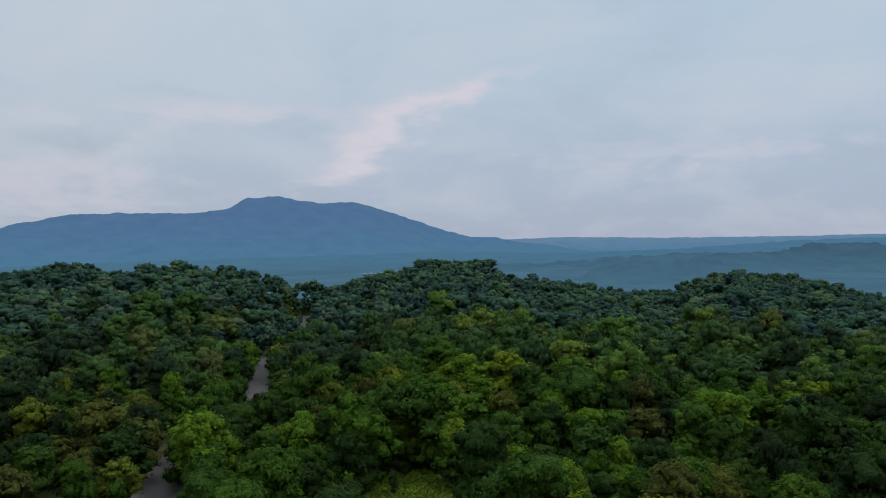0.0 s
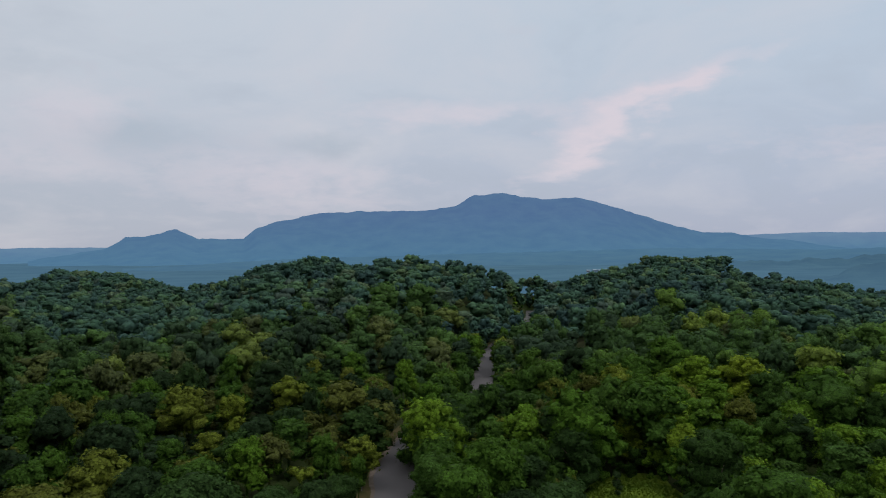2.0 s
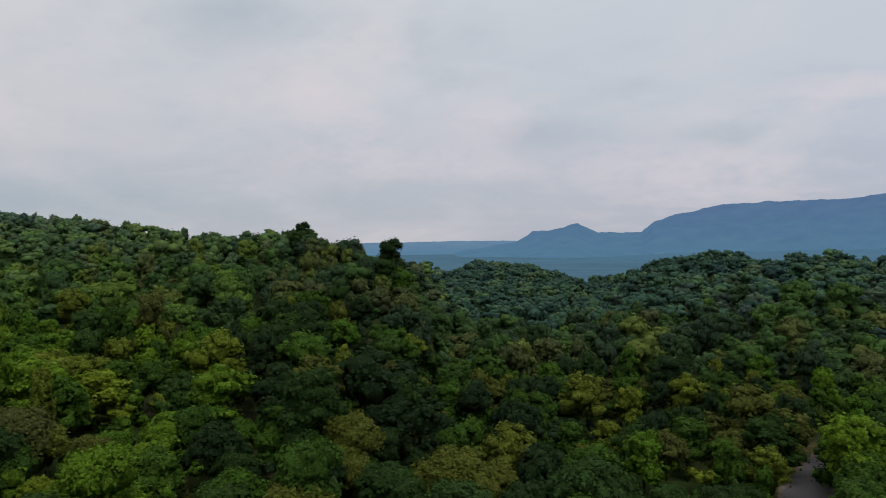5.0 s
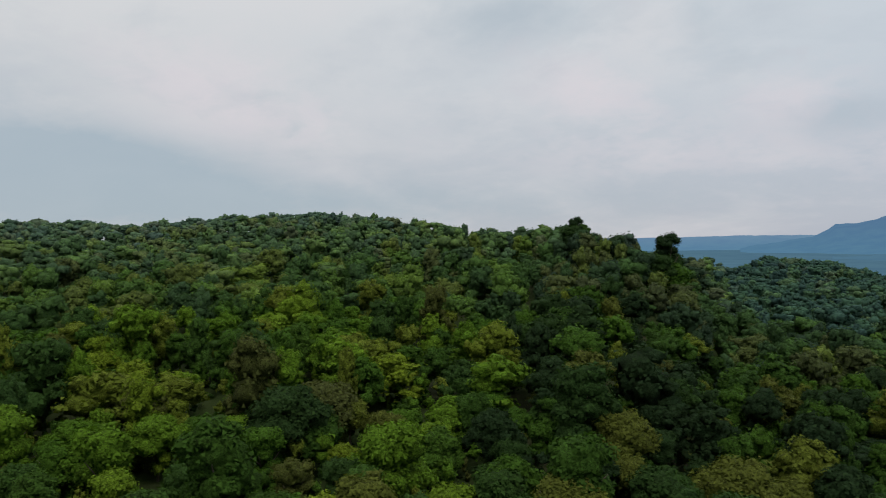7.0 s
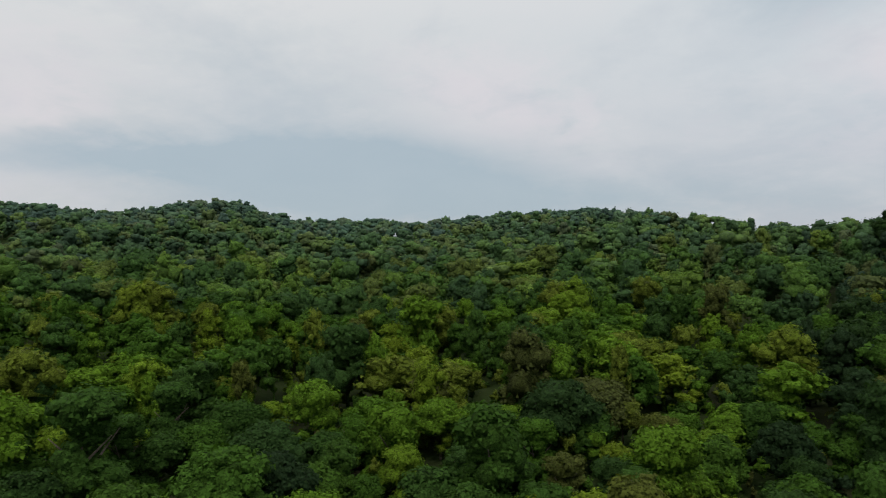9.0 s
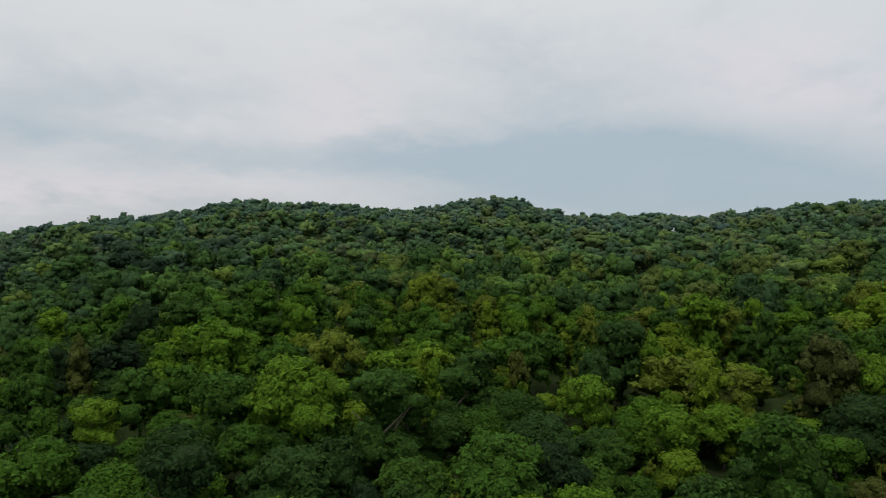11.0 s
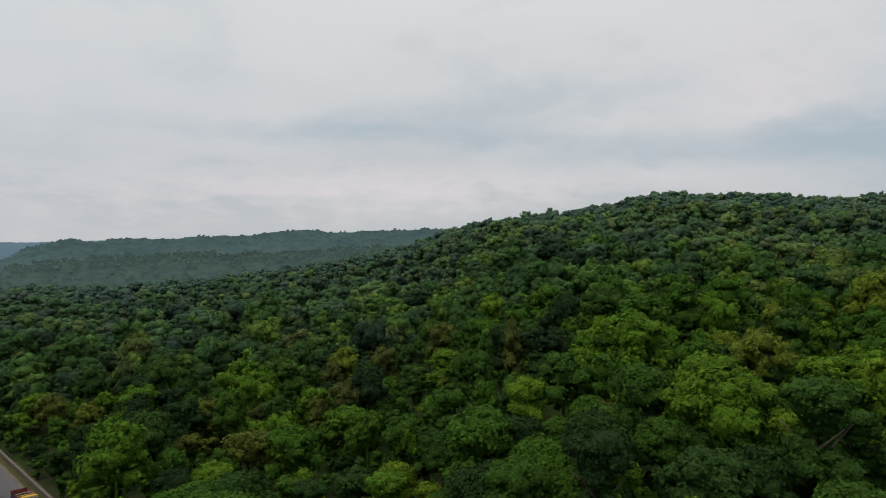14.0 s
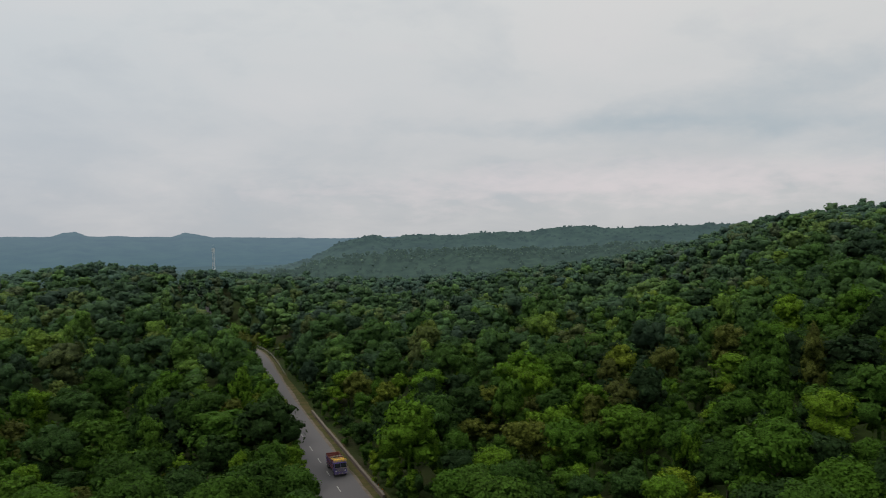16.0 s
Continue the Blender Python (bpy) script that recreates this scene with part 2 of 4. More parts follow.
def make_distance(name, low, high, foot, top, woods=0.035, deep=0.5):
    """Wooded distance with the haze of evening air in front of it put in as emission."""
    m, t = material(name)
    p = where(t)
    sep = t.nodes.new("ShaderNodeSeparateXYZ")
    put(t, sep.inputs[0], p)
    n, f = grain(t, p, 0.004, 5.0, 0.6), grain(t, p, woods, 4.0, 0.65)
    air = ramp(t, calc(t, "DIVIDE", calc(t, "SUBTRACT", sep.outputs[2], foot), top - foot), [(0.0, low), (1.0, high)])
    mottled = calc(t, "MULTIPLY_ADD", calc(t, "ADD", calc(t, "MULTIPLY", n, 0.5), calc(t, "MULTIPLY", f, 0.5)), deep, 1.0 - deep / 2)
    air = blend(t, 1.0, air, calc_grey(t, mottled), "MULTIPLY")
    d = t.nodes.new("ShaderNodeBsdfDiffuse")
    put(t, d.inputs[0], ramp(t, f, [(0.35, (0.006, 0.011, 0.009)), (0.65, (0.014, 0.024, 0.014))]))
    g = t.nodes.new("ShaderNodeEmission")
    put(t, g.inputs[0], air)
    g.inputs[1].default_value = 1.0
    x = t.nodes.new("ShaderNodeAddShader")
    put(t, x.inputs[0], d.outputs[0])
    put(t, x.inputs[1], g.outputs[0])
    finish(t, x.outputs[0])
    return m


BARK, FLOOR, ASPHALT = make_bark(), make_floor(), make_asphalt()
GRAVEL = make_verge("gravel_shoulder", (0.095, 0.078, 0.062), (0.150, 0.126, 0.102))
GRASS = make_verge("meadow_grass", (0.060, 0.105, 0.010), (0.105, 0.155, 0.016))
VERGE = make_verge("rough_verge", (0.036, 0.046, 0.013), (0.080, 0.060, 0.028))
PALE_CONCRETE = make_paint("pale_concrete", (0.14, 0.112, 0.09), 0.9, dirt=0.8)
GALVANISED = make_paint("galvanised_steel", (0.20, 0.19, 0.17), 0.7, 0.2, dirt=0.6)
WHITE = make_paint("white_paint", (0.72, 0.70, 0.66), 0.6)
CREAM = make_paint("dusty_cream_paint", (0.42, 0.36, 0.26), 0.65, dirt=0.6)
ORANGE = make_paint("orange_paint", (0.48, 0.16, 0.03), 0.55)
YELLOW = make_paint("yellow_paint", (0.75, 0.45, 0.05), 0.5)
VIOLET = make_paint("violet_paint", (0.10, 0.07, 0.22), 0.45)
DARK_RED = make_paint("dark_red_paint", (0.16, 0.035, 0.025), 0.55)
RUBBER = make_paint("black_rubber", (0.018, 0.018, 0.018), 0.85)
STEEL = make_paint("dusty_steel", (0.30, 0.28, 0.26), 0.5, 0.6)
SACK = make_paint("sacking", (0.10, 0.065, 0.045), 0.95, dirt=0.6)
LAMP = make_paint("lamp_glass", (0.7, 0.7, 0.68), 0.2, dirt=0.1)
MAST = make_paint("mast_steel", (0.62, 0.62, 0.62), 0.6)
# house walls with the valley's blue haze put into their colour
HAZE_WALL = make_paint("hazed_plaster", (0.17, 0.24, 0.29), 0.9)
LEAF_SHRUB = make_verge("shrub_leaves", (0.014, 0.030, 0.010), (0.028, 0.052, 0.014))


def make_glass():
    m, t = material("dark_glass")
    finish(t, surface(t, (0.012, 0.014, 0.016), 0.22, specular=0.3))
    return m


GLASS = make_glass()
WHITE_LINE = make_paint("road_paint", (0.36, 0.35, 0.32), 0.7, dirt=0.8)
CONCRETE = make_paint("weathered_concrete", (0.11, 0.085, 0.07), 0.9, dirt=0.8)
# haze as glow, its tone shifting from the foot to the top of the land
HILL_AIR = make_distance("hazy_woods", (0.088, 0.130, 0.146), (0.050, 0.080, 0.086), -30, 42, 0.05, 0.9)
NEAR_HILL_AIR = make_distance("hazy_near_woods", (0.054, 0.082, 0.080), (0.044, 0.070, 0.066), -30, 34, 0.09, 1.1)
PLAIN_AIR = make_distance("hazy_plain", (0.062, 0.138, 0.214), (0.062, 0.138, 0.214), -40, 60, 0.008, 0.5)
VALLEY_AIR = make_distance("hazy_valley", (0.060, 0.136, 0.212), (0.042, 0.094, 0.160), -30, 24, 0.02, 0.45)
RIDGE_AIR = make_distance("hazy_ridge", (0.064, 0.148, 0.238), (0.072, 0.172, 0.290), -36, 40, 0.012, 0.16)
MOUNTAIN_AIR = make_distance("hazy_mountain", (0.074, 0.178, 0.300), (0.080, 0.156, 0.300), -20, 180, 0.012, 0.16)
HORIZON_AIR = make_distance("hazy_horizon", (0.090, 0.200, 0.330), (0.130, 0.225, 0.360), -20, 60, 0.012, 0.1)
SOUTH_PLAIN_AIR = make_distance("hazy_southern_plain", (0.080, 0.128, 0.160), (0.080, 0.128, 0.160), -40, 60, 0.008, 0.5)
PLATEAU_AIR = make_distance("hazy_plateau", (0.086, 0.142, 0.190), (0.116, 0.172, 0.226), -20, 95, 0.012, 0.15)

# ---------------------------------------------------------------- the lie of the land
# azimuth in degrees from +y towards -x; range and height of the wooded crest line (tree tops)
CREST_EAST = [(-60, 420, 12), (-32, 420, 5), (-27, 430, 14), (-22.6, 440, 18), (-20, 430, 15), (-17.5, 420, 6.5), (-13, 400, 9), (-8, 400, 15.5), (-5, 400, 19), (-3.4, 400, 27),
              (1.2, 400, 28), (3.2, 400, 21.5), (6.5, 400, 18.5), (8.3, 380, 13), (13.6, 340, 22.5), (15.3, 340, 25), (20.2, 340, 29.5), (25, 340, 27), (27.8, 350, 30.5), (32, 360, 25.5),
              (34.5, 380, 18.5), (37.7, 400, 13), (42, 520, 18.5), (46.3, 520, 21.5), (48.6, 470, 17)]
CREST_WEST = [(51, 260, 29), (54.5, 225, 33), (57, 220, 37), (60.3, 240, 40.5), (65.4, 280, 38.5), (73.5, 340, 46), (79, 380, 52.5), (87.5, 400, 52.5), (94, 410, 48), (100.5, 420, 50),
              (104.2, 430, 52.1), (108.3, 430, 62.2), (112, 430, 62), (117, 425, 56.5), (122.3, 410, 59.4), (128.6, 400, 61.4), (136.7, 390, 53.6), (142.5, 390, 48.9), (146.4, 400, 44.5), (149.5, 390, 36),
              (154.5, 390, 29.1), (163.3, 390, 20.7)]
CREST_SOUTH = [(172.4, 400, 16.5), (182.6, 380, 22), (188, 380, 26), (195.6, 380, 30), (201, 380, 25), (215, 400, 22), (260, 400, 20)]
CREST = np.array(CREST_EAST + CREST_WEST + CREST_SOUTH, float)
TREE = 9.2   # usual height of the canopy over the ground


def about(table, az, column):
    """Read a column of a table of azimuths, all the way round."""
    t = np.vstack([table, table[0] + np.array([360.0] + [0.0] * (table.shape[1] - 1))])
    return np.interp((np.asarray(az) - t[0, 0]) % 360 + t[0, 0], t[:, 0], t[:, column])


def smooth(a, b, x):
    u = np.clip((x - a) / (b - a), 0, 1)
    return u * u * (3 - 2 * u)


def polar(az, r):
    a = np.radians(az)
    return -np.sin(a) * r, np.cos(a) * r


# the road: azimuth and range of its middle line, from the saddle between the northern hills past the camera to the south
ROAD_POLAR = [(10.9, 374), (11.0, 360), (11.1, 329), (12.6, 270), (14.2, 229), (14.3, 204), (15.0, 182), (18.4, 150), (20.8, 124), (21.9, 111), (21.8, 101), (24, 80), (38, 48), (80, 28), (130, 38), (163, 66), (174.1, 85.5),
              (176.4, 99.7), (178.1, 114.5), (179.4, 129.5), (180.7, 149.5), (181.8, 174.6), (182.55, 199.8), (183.06, 225), (183.7, 250), (185.2, 280), (187.4, 330), (188.5, 395), (188.8, 457), (189.0, 472)]


def spline(points, step):
    """A Catmull-Rom curve through points, in even steps."""
    p = np.array(points, float)
    p = np.vstack([2 * p[0] - p[1], p, 2 * p[-1] - p[-2]])
    out = []
    for i in range(1, len(p) - 2):
        n = max(2, int(np.linalg.norm(p[i + 1] - p[i]) / step))
        u = np.linspace(0, 1, n, endpoint=False)[:, None]
        out.append(0.5 * (2 * p[i] + (p[i + 1] - p[i - 1]) * u + (2 * p[i - 1] - 5 * p[i] + 4 * p[i + 1] - p[i + 2]) * u ** 2 + (3 * p[i] - p[i - 1] - 3 * p[i + 1] + p[i + 2]) * u ** 3))
    return np.vstack(out + [p[-2:-1]])


ROAD = spline([polar(*q) for q in ROAD_POLAR], 2.0)


ROAD_WAY = np.gradient(ROAD, axis=0)
ROAD_WAY /= np.linalg.norm(ROAD_WAY, axis=1, keepdims=True)


def road_offset(x, y):
    """Distance from the road's middle line, positive to the right of the way south."""
    x, y = np.asarray(x, float), np.asarray(y, float)
    best, side = np.full(x.shape, 1e9), np.ones(x.shape)
    for (px, py), (dx, dy) in zip(ROAD, ROAD_WAY):
        d = (x - px) ** 2 + (y - py) ** 2
        nearer = d < best
        best = np.where(nearer, d, best)
        side = np.where(nearer, np.where((x - px) * dy - (y - py) * dx > 0, 1.0, -1.0), side)
    return np.sqrt(best) * side


def road_distance(x, y):
    return np.abs(road_offset(x, y))


def lumps(x, y, size, seed):
    """Smooth rolling unevenness of about +-1, from a few crossing waves."""
    g = np.random.default_rng(seed)
    total = 0
    for k in range(6):
        a, ph, s = g.uniform(0, 6.28), g.uniform(0, 6.28), size * g.uniform(0.6, 1.7)
        total = total + np.sin((x * np.cos(a) + y * np.sin(a)) / s * 6.28 + ph + 0.8 * np.sin((x * np.sin(a) - y * np.cos(a)) / s * 4 + ph))
    return total / 4


GLADE_AZ, GLADE_R = 3.2, 93   # a grassy clearing, long towards the camera


def in_glade(x, y, margin=0.0):
    a = radians(GLADE_AZ)
    along, across = -x * math.sin(a) + y * math.cos(a), x * math.cos(a) + y * math.sin(a)
    return ((along - GLADE_R) / (17 + margin)) ** 4 + (across / (6.5 + margin)) ** 4 < 1



def ground_height(x, y):
    x, y = np.asarray(x, float), np.asarray(y, float)
    r, az = np.hypot(x, y), np.degrees(np.arctan2(-x, y))
    r1, z1 = about(CREST, az, 1), about(CREST, az, 2) - TREE
    hill = smooth(44, 60, az % 360) * (1 - smooth(140, 168, az % 360))
    power = 2.6 - 1.55 * hill
    u = r / r1
    rise = z1 * np.where(u < 1, np.clip(u, 0, 1) ** power, 1)
    rise = rise * (1 - 0.15 * hill * np.exp(-((u - 0.55) / 0.2) ** 2))
    # behind the crest the land falls to a plain
    fall = smooth(1.0, 1.0 + 260 / r1, u)
    z = rise * (1 - fall) - 22 * fall - 10 * smooth(900, 2500, r)
    z = z + lumps(x, y, 90, 3) * (1.6 * smooth(60, 200, r) * (1 - smooth(0.8, 1.0, u) * 0.7))
    d = road_distance(x, y)
    far = smooth(285, 345, r)
    return z * np.maximum(smooth(5.5 - 2 * far, 20 - 10 * far, d), far * (y < 0))


# ---------------------------------------------------------------- mesh helpers


def mesh_from(name, verts, quads, mat, hue=None, smooth_faces=False, slots=None):
    me = bpy.data.meshes.new(name)
    verts, quads = np.asarray(verts, np.float32), np.asarray(quads, np.int32)
    me.vertices.add(len(verts))
    me.vertices.foreach_set("co", verts.ravel())
    me.loops.add(quads.size)
    me.loops.foreach_set("vertex_index", quads.ravel())
    me.polygons.add(len(quads))
    me.polygons.foreach_set("loop_start", np.arange(0, quads.size, quads.shape[1], dtype=np.int32))
    if smooth_faces:
        me.polygons.foreach_set("use_smooth", np.ones(len(quads), bool))
    me.update(calc_edges=True)
    if hue is not None:
        me.attributes.new("hue", "FLOAT", "POINT").data.foreach_set("value", np.asarray(hue, np.float32))
    for one in mat if isinstance(mat, tuple) else (mat,):
        me.materials.append(one)
    if slots is not None:
        me.polygons.foreach_set("material_index", np.asarray(slots, np.int32))
        me.polygons.foreach_set("use_smooth", np.asarray(slots, bool))
    return me


def part(name, bm, mat, parent, label=""):
    me = bpy.data.meshes.new(name)
    bm.to_mesh(me)
    bm.free()
    me.materials.append(mat)
    ob = new(name, me)
    ob.parent = parent
    return tagged(ob, label)


def box(bm, x, y, z, sx, sy, sz, bevel=0.0):
    g = bmesh.ops.create_cube(bm, size=1.0, matrix=Matrix.Translation((x, y, z)) @ Matrix.Diagonal((sx, sy, sz, 1)))
    if bevel:
        es = list({ed for v in g["verts"] for ed in v.link_edges})
        bmesh.ops.bevel(bm, geom=es, offset=bevel, segments=2, affect="EDGES")
    return bm


def boxes(rows, bevel=0.0):
    bm = bmesh.new()
    for row in rows:
        box(bm, *row, bevel=bevel)
    return bm


def tube(bm, p, q, r0, r1=None, sides=8):
    p, q = Vector(p), Vector(q)
    turn = (q - p).to_track_quat("Z", "Y").to_matrix().to_4x4()
    bmesh.ops.create_cone(bm, cap_ends=True, segments=sides, radius1=r0, radius2=r0 if r1 is None else r1, depth=(q - p).length,
                          matrix=Matrix.Translation((p + q) / 2) @ turn)
    return bm


# ---------------------------------------------------------------- ground and distance
AZ_STEPS = 420
azs = np.linspace(0, 360, AZ_STEPS, endpoint=False)
rings = np.concatenate([np.arange(4, 150, 4.0), np.arange(150, 460, 7.0), np.geomspace(460, 1000, 40), np.geomspace(1030, 4900, 26)])
gx, gy = polar(azs[None, :], rings[:, None])
gz = ground_height(gx, gy)
verts = np.stack([gx, gy, gz], -1).reshape(-1, 3)
i, j = np.meshgrid(np.arange(len(rings) - 1), np.arange(AZ_STEPS), indexing="ij")
k = (j + 1) % AZ_STEPS
quads = np.stack([i * AZ_STEPS + j, i * AZ_STEPS + k, (i + 1) * AZ_STEPS + k, (i + 1) * AZ_STEPS + j], -1).reshape(-1, 4)[:, ::-1]
centre = np.array([[0, 0, float(gz[0].mean())]])
hub = np.array([[len(verts), m, m + 1, (m + 2) % AZ_STEPS] for m in range(0, AZ_STEPS, 2)])
me = mesh_from("ground", np.vstack([verts, centre]), np.vstack([quads, hub]), FLOOR, smooth_faces=True)
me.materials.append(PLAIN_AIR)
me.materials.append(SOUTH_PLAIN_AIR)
# beyond 760 m the ground glows, its haze put in as emission
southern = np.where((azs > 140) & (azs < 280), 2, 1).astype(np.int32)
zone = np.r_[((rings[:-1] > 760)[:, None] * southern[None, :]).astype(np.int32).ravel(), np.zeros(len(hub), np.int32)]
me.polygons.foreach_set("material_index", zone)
ground = tagged(new("ground", me), "hilly forest ground under a dense tree canopy", "ground", kind="structure")


def range_of_hills(name, table, mat, depth, foot, rough, label, step=0.2, layers=9, seed=5):
    """A chain of hills: azimuth, range and height of its crest; it falls both ways over depth metres to foot."""
    t = np.array(table, float)
    az = np.arange(t[0, 0], t[-1, 0] + step / 2, step)
    r, z = np.interp(az, t[:, 0], t[:, 1]), np.interp(az, t[:, 0], t[:, 2])
    x, y = polar(az, r)
    z = z + rough * lumps(x, y, 60 * r.mean() / 2000, seed) + rough * 0.6 * lumps(x, y, 22 * r.mean() / 2000, seed + 1)
    rows = []
    for u in np.linspace(-1, 0.6, layers):
        rr = r + u * depth
        x, y = polar(az, rr)
        body = np.maximum(1 - abs(u), 0) ** 1.25
        wave = lumps(x, y, depth * 0.5, seed + 2) * 0.10 * (1 - body) * body * 4
        rows.append(np.stack([x, y, foot + (z - foot) * np.clip(body + wave, 0, 1)], -1))
    v = np.array(rows)
    n = len(az)
    a, b = np.meshgrid(np.arange(layers - 1), np.arange(n - 1), indexing="ij")
    q = np.stack([a * n + b, a * n + b + 1, (a + 1) * n + b + 1, (a + 1) * n + b], -1).reshape(-1, 4)[:, ::-1]
    ob = new(name, mesh_from(name, v.reshape(-1, 3), q, mat, smooth_faces=True))
    tagged(ob, label, "hills", kind="structure")
    return v


MOUNTAIN = [(-12, 3950, -20), (-9, 3950, 20), (-5.5, 3950, 47), (-4.4, 3900, 70), (-2.5, 3900, 73), (-0.7, 3800, 98), (2, 3700, 157),
            (4.2, 3600, 201), (6.9, 3600, 254), (10, 3600, 250), (13, 3600, 284), (15.2, 3600, 278), (16.5, 3600, 229), (18.9, 3600, 202), (24.8, 3600, 201), (27.6, 3600, 196), (31.5, 3600, 142),
            (32.4, 3600, 125), (33.4, 3700, 73), (36.7, 3700, 74), (38.3, 3700, 126), (39.8, 3700, 95), (41.8, 3800, 87), (43.1, 3900, 34), (44.5, 3900, 20), (48, 3900, -20)]
HORIZON = [(-60, 4400, 54), (-32, 4400, 56), (-26, 4400, 52), (-18, 4400, 54), (-10, 4400, 68), (-4, 4400, 60), (20, 4400, 40), (43.1, 4400, 40), (47.5, 4400, 44), (54, 4400, 38), (70, 4400, 44)]
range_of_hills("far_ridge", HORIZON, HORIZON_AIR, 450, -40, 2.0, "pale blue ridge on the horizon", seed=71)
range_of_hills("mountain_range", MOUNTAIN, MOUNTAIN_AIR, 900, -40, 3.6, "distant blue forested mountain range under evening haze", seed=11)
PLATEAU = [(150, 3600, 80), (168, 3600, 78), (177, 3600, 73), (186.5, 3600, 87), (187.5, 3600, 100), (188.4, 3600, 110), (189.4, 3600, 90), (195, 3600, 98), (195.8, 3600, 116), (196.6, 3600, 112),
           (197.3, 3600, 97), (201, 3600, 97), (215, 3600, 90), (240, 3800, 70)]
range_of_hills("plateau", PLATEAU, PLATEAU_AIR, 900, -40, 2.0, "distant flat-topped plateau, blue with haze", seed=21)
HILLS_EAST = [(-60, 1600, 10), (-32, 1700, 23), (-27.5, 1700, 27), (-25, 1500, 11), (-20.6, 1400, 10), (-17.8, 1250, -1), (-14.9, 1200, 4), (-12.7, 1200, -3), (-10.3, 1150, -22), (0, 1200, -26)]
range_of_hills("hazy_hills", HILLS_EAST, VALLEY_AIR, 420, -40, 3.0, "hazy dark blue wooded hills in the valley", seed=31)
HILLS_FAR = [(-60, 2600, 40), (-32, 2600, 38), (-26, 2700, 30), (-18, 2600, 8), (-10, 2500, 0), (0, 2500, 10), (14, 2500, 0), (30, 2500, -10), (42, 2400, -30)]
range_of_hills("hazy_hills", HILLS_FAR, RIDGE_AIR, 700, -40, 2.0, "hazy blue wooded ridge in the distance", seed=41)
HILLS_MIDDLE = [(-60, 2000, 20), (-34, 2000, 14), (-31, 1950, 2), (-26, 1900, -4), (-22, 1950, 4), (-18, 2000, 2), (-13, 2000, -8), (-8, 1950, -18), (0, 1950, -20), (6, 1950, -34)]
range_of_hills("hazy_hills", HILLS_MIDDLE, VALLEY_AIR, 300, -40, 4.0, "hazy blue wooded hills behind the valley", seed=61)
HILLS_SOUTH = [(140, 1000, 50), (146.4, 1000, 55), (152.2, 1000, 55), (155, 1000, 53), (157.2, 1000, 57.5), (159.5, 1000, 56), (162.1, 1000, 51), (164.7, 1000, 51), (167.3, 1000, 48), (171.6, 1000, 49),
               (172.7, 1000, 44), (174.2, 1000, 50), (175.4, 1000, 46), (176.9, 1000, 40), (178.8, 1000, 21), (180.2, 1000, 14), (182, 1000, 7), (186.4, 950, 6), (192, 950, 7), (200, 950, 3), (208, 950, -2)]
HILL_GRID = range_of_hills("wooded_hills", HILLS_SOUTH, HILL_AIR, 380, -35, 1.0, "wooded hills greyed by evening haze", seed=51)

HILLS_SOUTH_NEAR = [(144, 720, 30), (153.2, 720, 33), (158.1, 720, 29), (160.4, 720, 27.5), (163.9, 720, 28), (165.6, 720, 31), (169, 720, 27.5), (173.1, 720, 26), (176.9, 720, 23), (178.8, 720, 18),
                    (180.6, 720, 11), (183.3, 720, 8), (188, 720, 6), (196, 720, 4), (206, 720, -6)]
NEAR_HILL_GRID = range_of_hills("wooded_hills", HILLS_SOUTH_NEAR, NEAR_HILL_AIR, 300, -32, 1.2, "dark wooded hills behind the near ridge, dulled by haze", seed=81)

# ---------------------------------------------------------------- trees


def cube_ball(cuts):
    """A ball of four-sided faces: a cube cut and rounded."""
    bm = bmesh.new()
    bmesh.ops.create_cube(bm, size=1.0)
    if cuts:
        bmesh.ops.subdivide_edges(bm, edges=bm.edges[:], cuts=cuts, use_grid_fill=True)
    v = np.array([vv.co.normalized()[:] for vv in bm.verts])
    q = np.array([[vv.index for vv in f.verts] for f in bm.faces])
    bm.free()
    return v, q


BALLS = {n: cube_ball(n) for n in (0, 1)}


